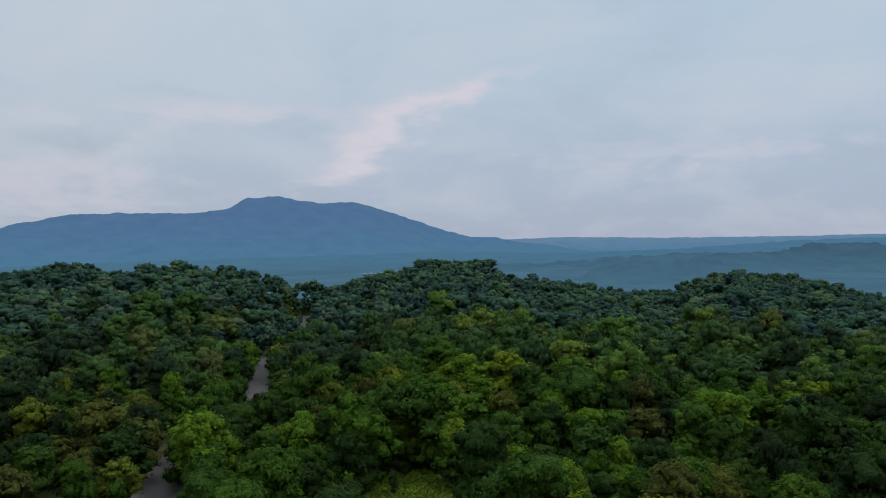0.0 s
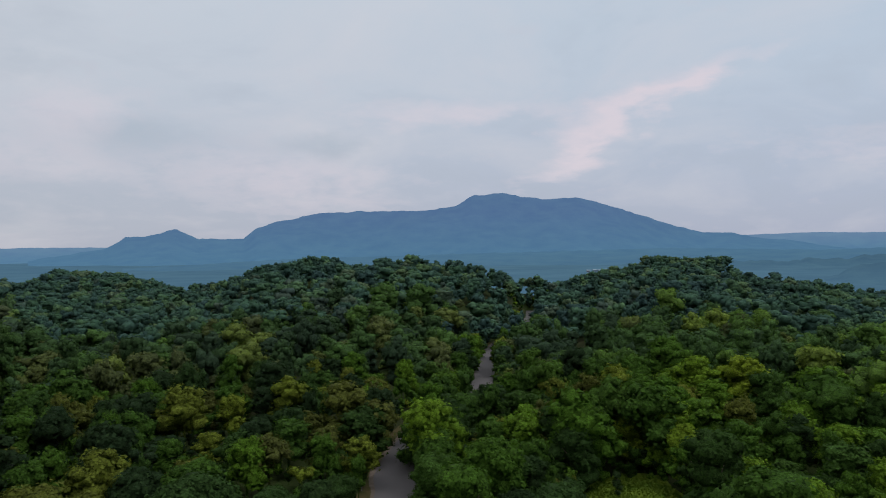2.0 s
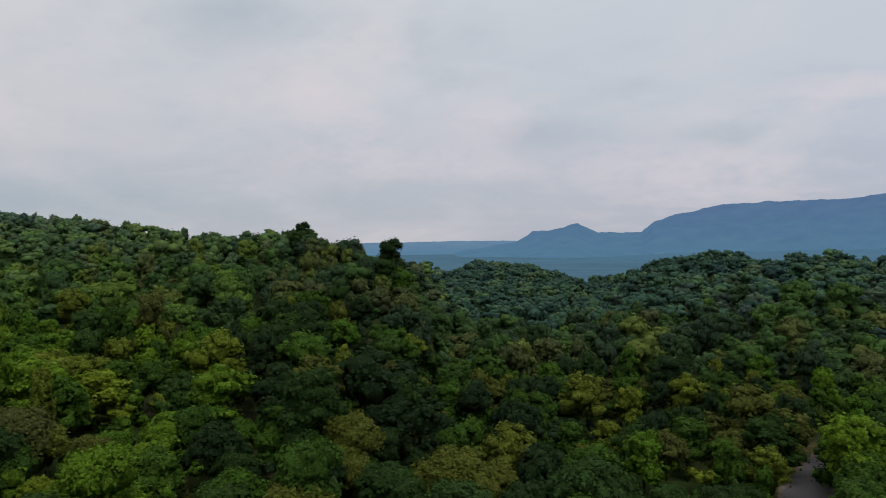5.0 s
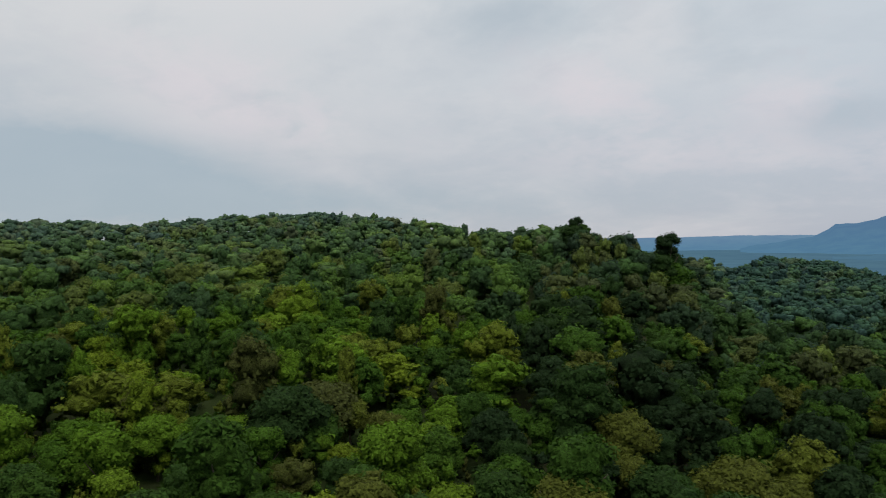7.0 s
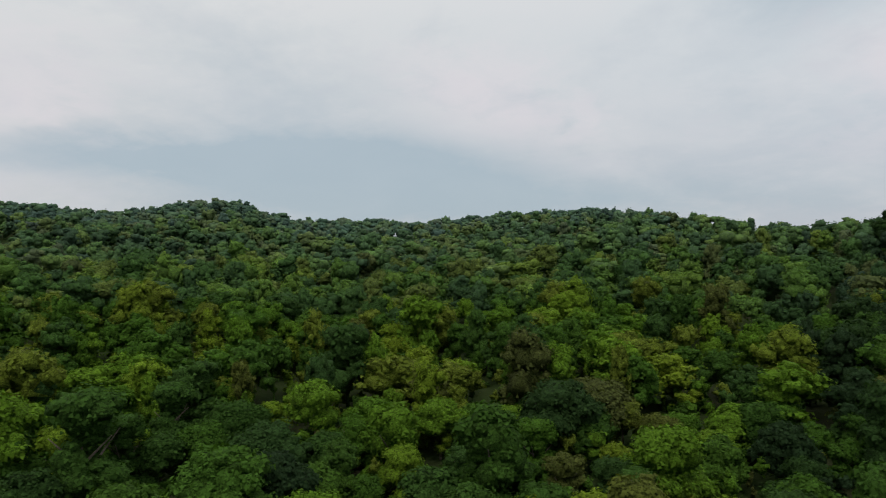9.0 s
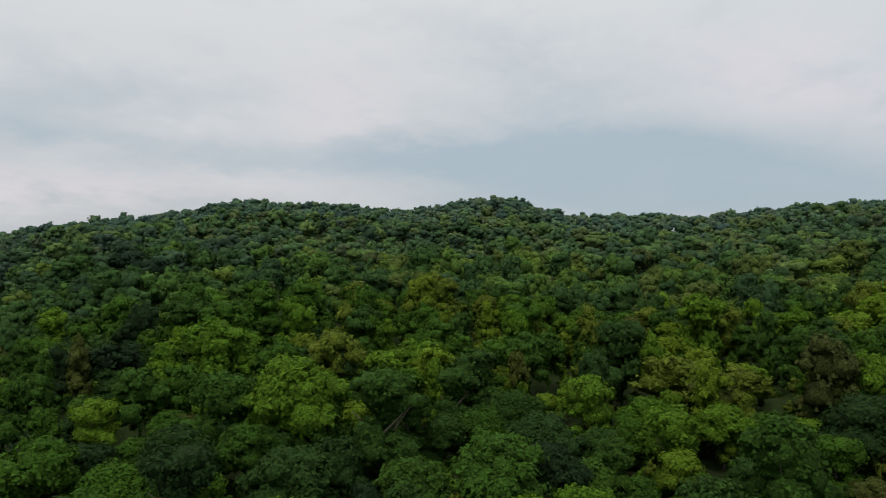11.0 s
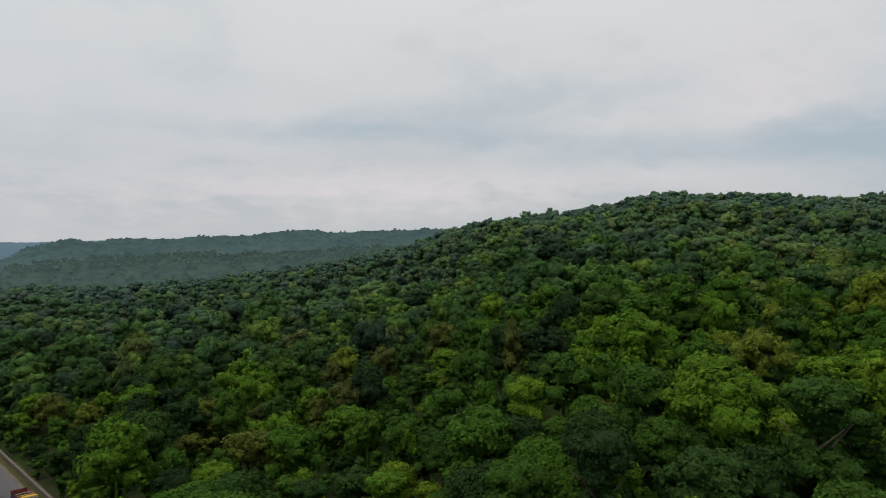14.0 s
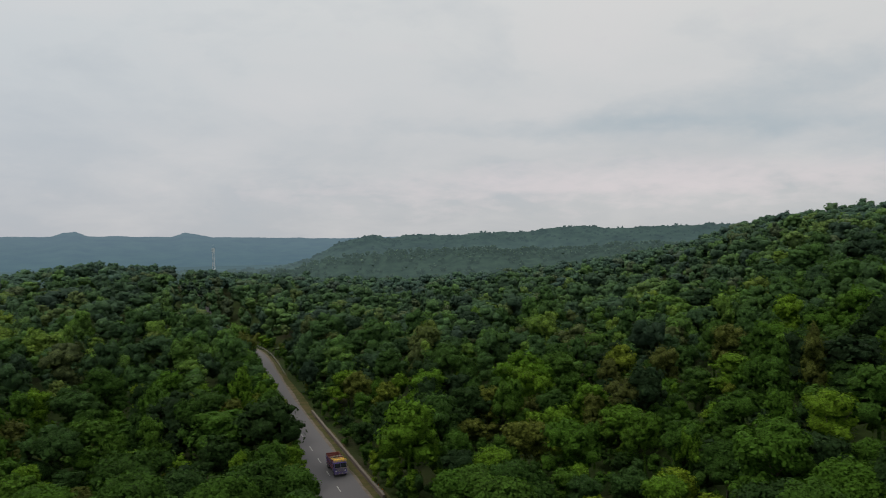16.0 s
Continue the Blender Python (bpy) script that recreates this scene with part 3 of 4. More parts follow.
def crown(g, radius, tall, boughs, clumps, leaves, size, form=0, low=0.2, cuts=(1, 0), ragged=0.12, fills=(0.80, 0.80)):
    """A crown of leafy boughs: each bough a mass with clumps of leaves heaped on it, and single sprays of leaves over all of them.
    Base at z 0, top near tall. form: 0 round, 1 tall and narrow-topped, 2 spreading. Returns verts, quads and each quad's material slot."""
    low = tall * low * (1.0, 0.7, 1.5)[form]
    skew, deep = g.uniform(0, 6.283), tall - low
    bc, bs = [], []
    for n in range(boughs):
        u = math.sqrt((n + 0.1) / boughs)
        a = n * 2.4 + skew + g.uniform(-0.5, 0.5)
        s = radius * g.uniform(0.34, 0.52) * (1.15 if boughs < 6 else 1.0)
        rr = max(radius - s, 0) * u * (1 + 0.25 * math.cos(a - skew)) * g.uniform(0.9, 1.1)
        top = tall - deep * ((0.72, 0.90, 0.50)[form] * u ** (1.9, 1.2, 2.3)[form]) * g.uniform(0.6, 1.25) - 0.05 * tall * g.uniform(0, 1)
        bc.append((math.cos(a) * rr, math.sin(a) * rr, max(top - s * 0.75, low + s * 0.3)))
        bs.append(s)
    core = min(radius * 0.62, deep * 0.5)
    bc.append((0.0, 0.0, tall - core * 0.95))
    bs.append(core)
    boughs += 1
    bc, bs = np.array(bc), np.array(bs)
    flat = np.array([1.0, 1.0, 0.78])
    # clumps seated on the boughs, where no other bough covers them
    share = g.choice(boughs, clumps * 5, p=bs ** 2 / (bs ** 2).sum())
    d = g.normal(size=(clumps * 5, 3))
    d[:, 2] = np.where(d[:, 2] < -0.5, -d[:, 2], d[:, 2]) + 0.12
    d /= np.linalg.norm(d, axis=1, keepdims=True)
    cc = bc[share] + d * bs[share][:, None] * flat * 0.86
    inside = (np.linalg.norm((cc[:, None] - bc[None]) / flat, axis=2) / bs[None])
    inside[np.arange(len(cc)), share] = 9
    order = np.argsort(inside.min(1) < 0.8, kind="stable")[:clumps]
    cc, d = cc[order], d[order]
    cs = bs[share[order]] * g.uniform(0.30, 0.56, clumps) * (1.0 if clumps > 20 else 1.35)
    vs, qs, slots, count = [], [], [], 0
    for centres, sizes, cut, fill in ((bc, bs, cuts[0], fills[0]), (cc, cs, cuts[1], fills[1])):
        ball_v, ball_q = BALLS[cut]
        ball_q = np.vstack([ball_q[:, [0, 1, 2]], ball_q[:, [0, 2, 3]]])
        k = len(centres)
        spin = np.linalg.qr(g.normal(size=(k, 3, 3)))[0]
        v = ball_v[None] * g.uniform(1 - 1.6 * ragged, 1 + 1.6 * ragged, (k, len(ball_v), 1))
        v = np.einsum("nij,nkj->nki", spin, v) * flat
        vs.append((centres[:, None] + v * (sizes * fill)[:, None, None]).reshape(-1, 3))
        qs.append((ball_q[None] + (np.arange(k) * len(ball_v))[:, None, None]).reshape(-1, 3) + count)
        slots.append(np.ones(k * len(ball_q), int))
        count += k * len(ball_v)
    # sprays of leaves over the clumps and straight on the boughs
    centres, sizes, lead = np.vstack([cc, bc]), np.r_[cs, bs], np.vstack([d * 0.7, np.zeros((boughs, 3))])
    chance = np.r_[cs ** 2, bs ** 2 * 0.9]
    k = g.choice(len(sizes), leaves, p=chance / chance.sum())
    n = g.normal(size=(leaves, 3)) + lead[k] + np.array([0, 0, 0.30])
    n /= np.linalg.norm(n, axis=1, keepdims=True)
    c = centres[k] + n * flat * (sizes[k] * g.uniform(0.84, 1.04 + ragged, leaves))[:, None]
    n = n + g.normal(size=(leaves, 3)) * 0.26 + np.array([0, 0, 0.22])
    n /= np.linalg.norm(n, axis=1, keepdims=True)
    t = np.cross(n, g.normal(size=(leaves, 3)))
    t /= np.linalg.norm(t, axis=1, keepdims=True)
    b = np.cross(n, t)
    s = size * g.uniform(0.5, 1.4, (leaves, 1))
    vs.append(np.stack([c - t * s * 0.8 - b * s * 0.5, c + t * s * 0.8 - b * s * 0.5, c + b * s - n * s * 0.3], 1).reshape(-1, 3))
    qs.append(np.arange(leaves * 3).reshape(-1, 3) + count)
    slots.append(np.zeros(leaves, int))
    return np.vstack(vs), np.vstack(qs), np.concatenate(slots)


def trunk_mesh(g, tall, radius):
    bm = bmesh.new()
    lean = Vector((g.uniform(-0.3, 0.3), g.uniform(-0.3, 0.3), tall * 0.5))
    thick = 0.035 * tall * 0.6
    tube(bm, (0, 0, -0.5), lean, thick, thick * 0.7, 7)
    for n in range(4):
        a = n * 1.7 + g.uniform(0, 0.8)
        tube(bm, lean * g.uniform(0.7, 0.98), (math.cos(a) * radius * 0.6, math.sin(a) * radius * 0.6, tall * g.uniform(0.62, 0.8)), thick * 0.5, thick * 0.15, 5)
    me = bpy.data.meshes.new("trunk")
    bm.to_mesh(me)
    bm.free()
    me.materials.append(BARK)
    return me


# where trees may stand: the jittered points of a grid, thinned by the road and the glade
def stands(spacing, r_in, r_out, az_in, az_out, g, room_factor=1.0):
    n = int(r_out * 2 / spacing) + 1
    px, py = np.meshgrid((np.arange(n) - n / 2) * spacing, (np.arange(n) - n / 2) * spacing)
    px[::2] += spacing / 2
    px = px + g.uniform(-0.5, 0.5, px.shape) * spacing
    py = py + g.uniform(-0.5, 0.5, px.shape) * spacing
    px, py = px.ravel(), py.ravel()
    r, az = np.hypot(px, py), np.degrees(np.arctan2(-px, py)) % 360
    inside = (r >= r_in) & (r < r_out) & (((az - az_in) % 360) < (az_out - az_in))
    px, py = px[inside], py[inside]
    off, r = road_offset(px, py), np.hypot(px, py)
    right = np.where(r < 300, np.where(py < 0, 6.4, np.where(r < 132, 4.7, 4.6)), 4.6)
    left = np.where((py < 0) & (r > 112) & (r < 300), 5.5, 4.3)
    room = np.where(off > 0, right, left) * room_factor
    room = np.where(((r > 238) & (r < 322) & (py > 0)) | (r > 366) | ((r > 300) & (py < 0)), 2.2, room)
    room = np.where((r > 440) & (py < 0), 4.0, room)
    room = np.where((r > 228) & (r < 300) & (py < 0) & (off < 0), 6.0, room)
    free = (np.abs(off) > room + g.uniform(0, 0.8, px.shape)) & ~in_glade(px, py, 0.5 if room_factor == 1.0 else 0.0)
    # no trees in the camera's view of the house, the spur tree and the lorry
    az = np.degrees(np.arctan2(-px, py)) % 360
    free &= ~((np.abs(az - 339.1) < 0.6) & (r > 380) & (r < 402))
    free &= ~((np.abs(az - 53.2) < 0.8) & (np.abs(r - 213) < 4))
    free &= ~((az > 174.0) & (az < 180.3) & (r < 112))
    return px[free], py[free]


# camera sight lines to the road and a house: azimuths and the range up to which trees are kept low
SIGHT_LINES = [(20.7, 22.9, 102), (14.05, 14.7, 182), (14.35, 14.65, 226), (10.95, 11.15, 318), (174.4, 176.8, 103), (176.6, 178.3, 112), (177.9, 179.5, 135),
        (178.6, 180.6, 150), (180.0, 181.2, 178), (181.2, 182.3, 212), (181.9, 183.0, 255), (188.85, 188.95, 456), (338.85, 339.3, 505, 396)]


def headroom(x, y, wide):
    """How tall a tree may stand over the road's level there without crossing a camera sight line."""
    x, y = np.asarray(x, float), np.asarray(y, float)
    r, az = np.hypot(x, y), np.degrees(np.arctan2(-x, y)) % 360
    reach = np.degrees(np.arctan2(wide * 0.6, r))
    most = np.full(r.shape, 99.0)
    for low, high, far, *stop in SIGHT_LINES:
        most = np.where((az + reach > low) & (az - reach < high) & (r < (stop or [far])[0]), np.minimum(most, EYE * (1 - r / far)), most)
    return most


def sizes_for(count, g):
    """Heights and crown radii: many middling trees, some tall, some low."""
    wide = np.clip(3.55 * np.exp(g.normal(0, 0.33, count)), 1.7, 6.4)
    tall = np.clip(4.2 + wide * 1.2 + g.normal(0, 1.9, count), 3.4, 14)
    return tall, wide


def dimmed_area(x, y):
    """Where crowns are coloured darker in place of dimmer light: on the near flank of the western spur and along the
    road.
    """
    az, r = np.degrees(np.arctan2(-np.asarray(x), np.asarray(y))), np.hypot(x, y)
    flank = smooth(14, 24, az) * (1 - smooth(60, 74, az)) * (1 - smooth(210, 260, r))
    north = (0.12 + 0.45 * smooth(0, 10, az)) * (1 - smooth(14, 24, az)) * smooth(-60, -50, az) * (1 - smooth(240, 300, r))
    south = 0.30 * np.maximum(smooth(146, 160, az), 1 - smooth(-165, -155, az))
    return np.maximum(flank, np.maximum(north, south))


def forest(name, px, py, models, mat, g, label, scale=1.0, pz=None, category="forest", level=0.0, clear=True):
    """One mesh of many trees, each a turned and scaled copy of a model crown. level: how far their heights are alike."""
    tall, wide = sizes_for(len(px), g)
    tall = tall * (1 - level) + 8.6 * level
    if pz is None and clear:
        # crowns keep off the road
        wide = np.minimum(wide, np.maximum(road_distance(px, py) - 1.7, 1.5) / scale)
    tall, wide = tall * scale, wide * scale
    tall = np.maximum(tall + 1.5 * scale * (1 - level) * lumps(px, py, 33, 14), 0.35 * tall)
    ground = ground_height(px, py) if pz is None else pz
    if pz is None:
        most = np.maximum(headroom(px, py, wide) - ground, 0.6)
        # heights capped near the crests to fit the skyline seen from the camera
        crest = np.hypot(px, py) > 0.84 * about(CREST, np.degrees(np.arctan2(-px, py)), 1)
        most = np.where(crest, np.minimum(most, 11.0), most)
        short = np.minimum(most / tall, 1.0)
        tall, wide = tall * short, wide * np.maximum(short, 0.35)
    pz = ground
    turn, which = g.uniform(0, 6.283, len(px)), g.integers(0, len(models), len(px))
    # trees of a kind stand together here and there
    hue = np.clip(g.uniform(0, 1, len(px)) * 0.80 + 0.06 + 0.15 * lumps(px, py, 38, 9) + 0.12 * lumps(px, py, 105, 19), 0, 0.93)
    west = np.degrees(np.arctan2(-px, py))
    # hues lowered and raised by azimuth, in place of uneven light
    hue = np.clip(hue - 0.26 * dimmed_area(px, py) + 0.19 * smooth(62, 78, west) * (1 - smooth(118, 138, west)), 0.0, 0.93)
    hue = np.where(g.uniform(0, 1, len(px)) < 0.04 + 0.22 * dimmed_area(px, py), g.uniform(0.92, 1.0, len(px)), hue)
    vs, qs, hs, ms, count = [], [], [], [], 0
    for n, (v, q, m) in enumerate(models):
        k = np.where(which == n)[0]
        if not len(k):
            continue
        c, s = np.cos(turn[k])[:, None], np.sin(turn[k])[:, None]
        w, h = wide[k][:, None], tall[k][:, None]
        x = (v[:, 0] * c - v[:, 1] * s) * w + px[k][:, None]
        y = (v[:, 0] * s + v[:, 1] * c) * w + py[k][:, None]
        z = v[:, 2] * h + pz[k][:, None]
        vs.append(np.stack([x, y, z], -1).reshape(-1, 3))
        qs.append((q[None] + (np.arange(len(k)) * len(v))[:, None, None]).reshape(-1, 3) + count)
        hs.append(np.repeat(hue[k], len(v)))
        ms.append(np.tile(m, len(k)))
        count += len(k) * len(v)
    me = mesh_from(name, np.vstack(vs), np.vstack(qs), mat, np.concatenate(hs), slots=np.concatenate(ms), smooth_faces=True)
    return tagged(new(name, me), label, category, kind="stuff")


def unit_models(number, g, boughs, clumps, leaves, size, cuts=(0, 0), stem=False, low=0.10, fills=(0.85, 0.90)):
    """Model crowns of radius 1 and height 1, each on a thin stem."""
    out = []
    for n in range(number):
        v, q, m = crown(g, 4.0, 8.5, boughs + int(g.integers(-1, 2)), clumps, leaves, size, (0, 2, 0, 2, 0, 1)[n % 6], low, cuts, 0.14, fills)
        v = v / np.array([4.0, 4.0, 8.5])
        if stem:
            s = np.array([[-1, -1], [1, -1], [1, 1], [-1, 1]]) * 0.035
            base = len(v)
            v = np.vstack([v, np.column_stack([s, np.full(4, -0.06)]), np.column_stack([s * 0.7, np.full(4, 0.6)])])
            q = np.vstack([q] + [[[base + k, base + (k + 1) % 4, base + 4 + (k + 1) % 4], [base + k, base + 4 + (k + 1) % 4, base + 4 + k]] for k in range(4)])
            m = np.r_[m, np.ones(8, int)]
        out.append((v, q, m))
    return out


VIEW = (-37, 205)   # the stretch of azimuths that the land is wooded in detail
NEAR_R, MID_R, HILL_R, RIDGE_R = 96, 160, 240, 350
g = np.random.default_rng(21)
# single trees next to the camera
TREE_LABELS = ("round-crowned leafy green forest tree", "tall forest tree with a narrow green crown", "spreading forest tree with a broad green crown")
kinds, dimmed_kinds = [], []
for n in range(16):
    form = (0, 0, 1, 2)[n % 4]
    tall = (8.0, 9.5, 10.5, 9.0, 7.0, 8.6, 11.5, 8.0, 6.2, 9.0, 8.5, 10.0, 7.6, 5.4, 9.6, 7.2)[n]
    radius = (tall * 0.6 + 3.4) * (0.50, 0.48, 0.40, 0.56)[n % 4] * g.uniform(0.88, 1.1)
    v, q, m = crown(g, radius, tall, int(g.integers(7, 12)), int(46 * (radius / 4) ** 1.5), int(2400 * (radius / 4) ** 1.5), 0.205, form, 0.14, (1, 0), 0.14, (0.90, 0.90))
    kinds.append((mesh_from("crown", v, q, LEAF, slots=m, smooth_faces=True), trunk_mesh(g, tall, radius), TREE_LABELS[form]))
    # the same crown coloured darker, in place of dimmer light
    dimmed_kinds.append((mesh_from("crown", v, q, LEAF_WOOD, np.full(len(v), (0.02, 0.12, 0.26, 0.54, 0.16, 0.34, 0.06, 0.95)[n % 8]), slots=m, smooth_faces=True),) + kinds[-1][1:])


# a tall dark kind
v, q, m = crown(g, 4.6, 17.0, 13, 64, 2200, 0.24, 0, 0.12, (0, 0), 0.2, (0.85, 0.85))
kinds.append((mesh_from("crown", v, q, LEAF_WOOD, np.full(len(v), 0.02), slots=m, smooth_faces=True), trunk_mesh(g, 17.0, 4.6), TREE_LABELS[0]))


def plant(n, x, y, scale, turn, group="trees of the near forest", label=""):
    crown_mesh, trunk, usual = (dimmed_kinds if n < len(dimmed_kinds) and dimmed_area(x, y) > 0.5 else kinds)[n]
    z = float(ground_height(x, y))
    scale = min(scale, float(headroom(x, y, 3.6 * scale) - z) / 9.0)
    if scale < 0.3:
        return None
    tree = new("tree")
    tree.matrix_basis = pose(x, y, z, 0, 0, turn) @ Matrix.Scale(scale, 4)
    tagged(tree, label or usual, "tree", group)
    new("trunk", trunk).parent = tree
    new("crown", crown_mesh).parent = tree
    return tree


px, py = stands(6.0, 60, NEAR_R, *VIEW, g)
low_view = np.degrees(np.arctan2(-px, py)) % 360
keep = (np.hypot(px, py) > 71) | ((low_view > 45) & (low_view < 150))
for x, y in zip(px[keep], py[keep]):
    plant(int(g.integers(0, len(kinds) - 1)), x, y, g.choice((0.6, 0.7, 0.8, 0.9, 1.0, 1.2)) * g.uniform(0.92, 1.08), g.uniform(0, 360))
# trees placed to cover stretches of the road in the camera's view
for az, r, n, scale in ((180.3, 88, 0, 0.8), (181.0, 97, 5, 0.8), (181.6, 107, 9, 0.8), (182.1, 116, 3, 0.75),
                        (18.6, 103, 1, 0.95), (18.7, 109, 1, 1.0), (18.1, 114, 3, 0.95), (17.5, 119, 0, 1.2), (17.6, 119, 9, 1.0), (16.6, 126, 3, 1.05), (15.8, 131, 1, 0.9)):
    plant(n, *polar(az, r), scale, az * 40, label="leafy tree set to hide part of the road from the camera")
for n, (az, r) in enumerate(((7.6, 104), (6.6, 112), (5.2, 117), (3.6, 116), (2.0, 118), (0.4, 115), (-0.9, 108), (4.4, 123), (1.2, 122))):
    plant((1, 5, 0, 9, 3)[n % 5], *polar(az, r), 1.0 + 0.06 * (n % 3), n * 70.0, label="leafy green tree at the edge of the clearing")
# two trees that stand out on the western spur
for az, r, n, scale in ((53.2, 214, 16, 1.10), (60.1, 236, 16, 0.74)):
    plant(n, *polar(az, r), scale, 40.0, "trees that overtop the spur", "tall dark tree standing out on the ridge")

for az, r, n, scale in ((53.7, 208, 1, 1.35), (52.7, 209, 5, 1.4), (53.2, 219, 9, 1.4), (60.5, 231, 1, 1.15), (59.7, 240, 5, 1.2)):
    plant(n, *polar(az, r), scale, az * 30, "trees that overtop the spur", "leafy green tree on the wooded ridge")

px, py = stands(6.2, NEAR_R, MID_R, *VIEW, g)
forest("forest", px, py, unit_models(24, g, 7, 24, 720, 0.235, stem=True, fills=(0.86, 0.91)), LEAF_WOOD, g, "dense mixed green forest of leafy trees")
# boughs that close over the road, set to hide these stretches from the camera
reach = np.hypot(*ROAD.T)
north = ROAD[:, 1] > 0
rows = []
for which, offsets in (((reach > 114) & (reach < 150) & north, (-3.7, -6.5)), ((reach > 98) & (reach < 114) & north, (-5.0,)), ((reach > 100) & (reach < 130) & north, (5.6,)), ((reach > 176) & (reach < 232) & north, (4.6, -4.6)), ((reach > 236) & (reach < 262) & north, (-2.9, 2.9)),
                       ((reach > 122) & (reach < 232) & ~north, (-5.4,)), ((reach > 300) & (reach < 446) & ~north, (-2.9, 2.9))):
    n = np.where(which)[0][::2]
    for off in offsets:
        rows.append(np.column_stack([ROAD[n, 0] + ROAD_WAY[n, 1] * off, ROAD[n, 1] - ROAD_WAY[n, 0] * off]) + g.uniform(-0.6, 0.6, (len(n), 2)))
rows.append(np.array([polar(a, b) for a, b in ((10.2, 379), (11.0, 381), (11.8, 378), (10.6, 388), (11.4, 389), (9.6, 384), (12.4, 383), (10.9, 397))]))
rows = np.vstack(rows)
far = np.hypot(*rows.T) > 236
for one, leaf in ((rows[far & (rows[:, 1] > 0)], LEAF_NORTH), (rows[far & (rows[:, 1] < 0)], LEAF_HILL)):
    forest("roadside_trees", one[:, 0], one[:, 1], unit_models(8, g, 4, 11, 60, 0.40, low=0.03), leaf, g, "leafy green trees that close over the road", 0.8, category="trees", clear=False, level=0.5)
rows = rows[~far]
forest("roadside_trees", rows[:, 0], rows[:, 1], unit_models(12, g, 7, 24, 720, 0.235, stem=True, fills=(0.86, 0.91)), LEAF_WOOD, g, "leafy green trees that overhang the road", 0.92, category="trees", clear=False)
px, py = stands(6.4, MID_R, 700, *VIEW, g)
r, az = np.hypot(px, py), np.degrees(np.arctan2(-px, py))
seen = r < about(CREST, az, 1) * 1.05 + 14
px, py, az = px[seen], py[seen], az[seen]
r = r[seen] + g.normal(0, 14, len(px))
slope = r < HILL_R
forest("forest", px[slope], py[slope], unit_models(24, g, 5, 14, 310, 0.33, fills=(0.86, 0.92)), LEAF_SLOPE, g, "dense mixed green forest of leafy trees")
px, py, r, az = px[~slope], py[~slope], r[~slope], az[~slope]
models = unit_models(24, g, 3, 9, 84, 0.42, low=0.03, fills=(0.90, 0.95))
north = (az > -60) & (az < 49 + g.uniform(-1, 1, len(az)))
near, far = ~north & (r < RIDGE_R), ~north & (r >= RIDGE_R)
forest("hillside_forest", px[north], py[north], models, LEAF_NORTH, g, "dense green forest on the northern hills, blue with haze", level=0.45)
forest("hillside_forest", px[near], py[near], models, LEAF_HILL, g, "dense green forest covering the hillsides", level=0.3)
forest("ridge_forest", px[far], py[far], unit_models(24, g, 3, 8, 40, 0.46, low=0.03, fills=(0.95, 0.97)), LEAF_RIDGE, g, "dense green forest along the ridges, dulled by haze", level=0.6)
# undergrowth that fills the gaps and lines the road
px, py = stands(4.3, 58, 190, *VIEW, g, 0.88)
az = np.degrees(np.arctan2(-px, py))
keep = (np.hypot(px, py) < 150) | ((az > 9) & (az < 20))
px, py = px[keep], py[keep]
fx, fy = stands(4.0, 190, 380, 9.4, 12.6, g, 0.7)
hx, hy = stands(4.2, 240, 470, 186.6, 190.4, g, 0.7)
px, py = np.r_[px, fx, hx], np.r_[py, fy, hy]
spur = np.array([polar(a + g.uniform(-3.2, 3.2), b + g.uniform(-12, 14)) for a, b in ((50.5, 214), (53.2, 214), (57.0, 220), (60.1, 236)) for n in range(60)])
ring = np.array([(GLADE_AZ + math.sin(a) * g.uniform(4.4, 6.4), GLADE_R + math.cos(a) * g.uniform(16, 20)) for a in np.linspace(-2.2, 2.2, 46)])
rim = np.array([polar(*q) for q in ring])
px, py = np.r_[px, spur[:, 0], rim[:, 0]], np.r_[py, spur[:, 1], rim[:, 1]]
forest("undergrowth", px, py, unit_models(10, g, 2, 3, 46, 0.45, low=0.03), LEAF_WOOD, g, "leafy green bushes and young trees under the canopy", 0.42, category="undergrowth")
# bushes along both edges of the road
pick = np.where((np.hypot(*ROAD.T) > 95) & (np.hypot(*ROAD.T) < 300))[0]
pick = np.repeat(pick, 3)
side = np.where(g.uniform(0, 1, len(pick)) < 0.5, g.uniform(6.0, 9.5, len(pick)), -g.uniform(4.6, 7.0, len(pick)))
px = ROAD[pick, 0] + ROAD_WAY[pick, 1] * side + g.uniform(-1, 1, len(pick))
py = ROAD[pick, 1] - ROAD_WAY[pick, 0] * side + g.uniform(-1, 1, len(pick))
clear = np.abs(road_offset(px, py)) > np.where(side > 0, 5.9, 4.4)
forest("roadside_bushes", px[clear], py[clear], unit_models(10, g, 4, 5, 90, 0.4, low=0.0), LEAF_WOOD, g, "leafy bushes along the road's edges", 0.36, category="bushes")
px, py = stands(9.0, 40, 200, 208, 320, g)
forest("forest", px, py, unit_models(6, g, 4, 6, 20, 0.8), LEAF_WOOD, g, "dense green forest behind the road")
px, py = stands(8.0, 16, 50, -37, 322, g)
forest("forest", px, py, unit_models(6, g, 4, 6, 80, 0.4), LEAF_WOOD, g, "dense green forest on both sides of the road", 0.9)
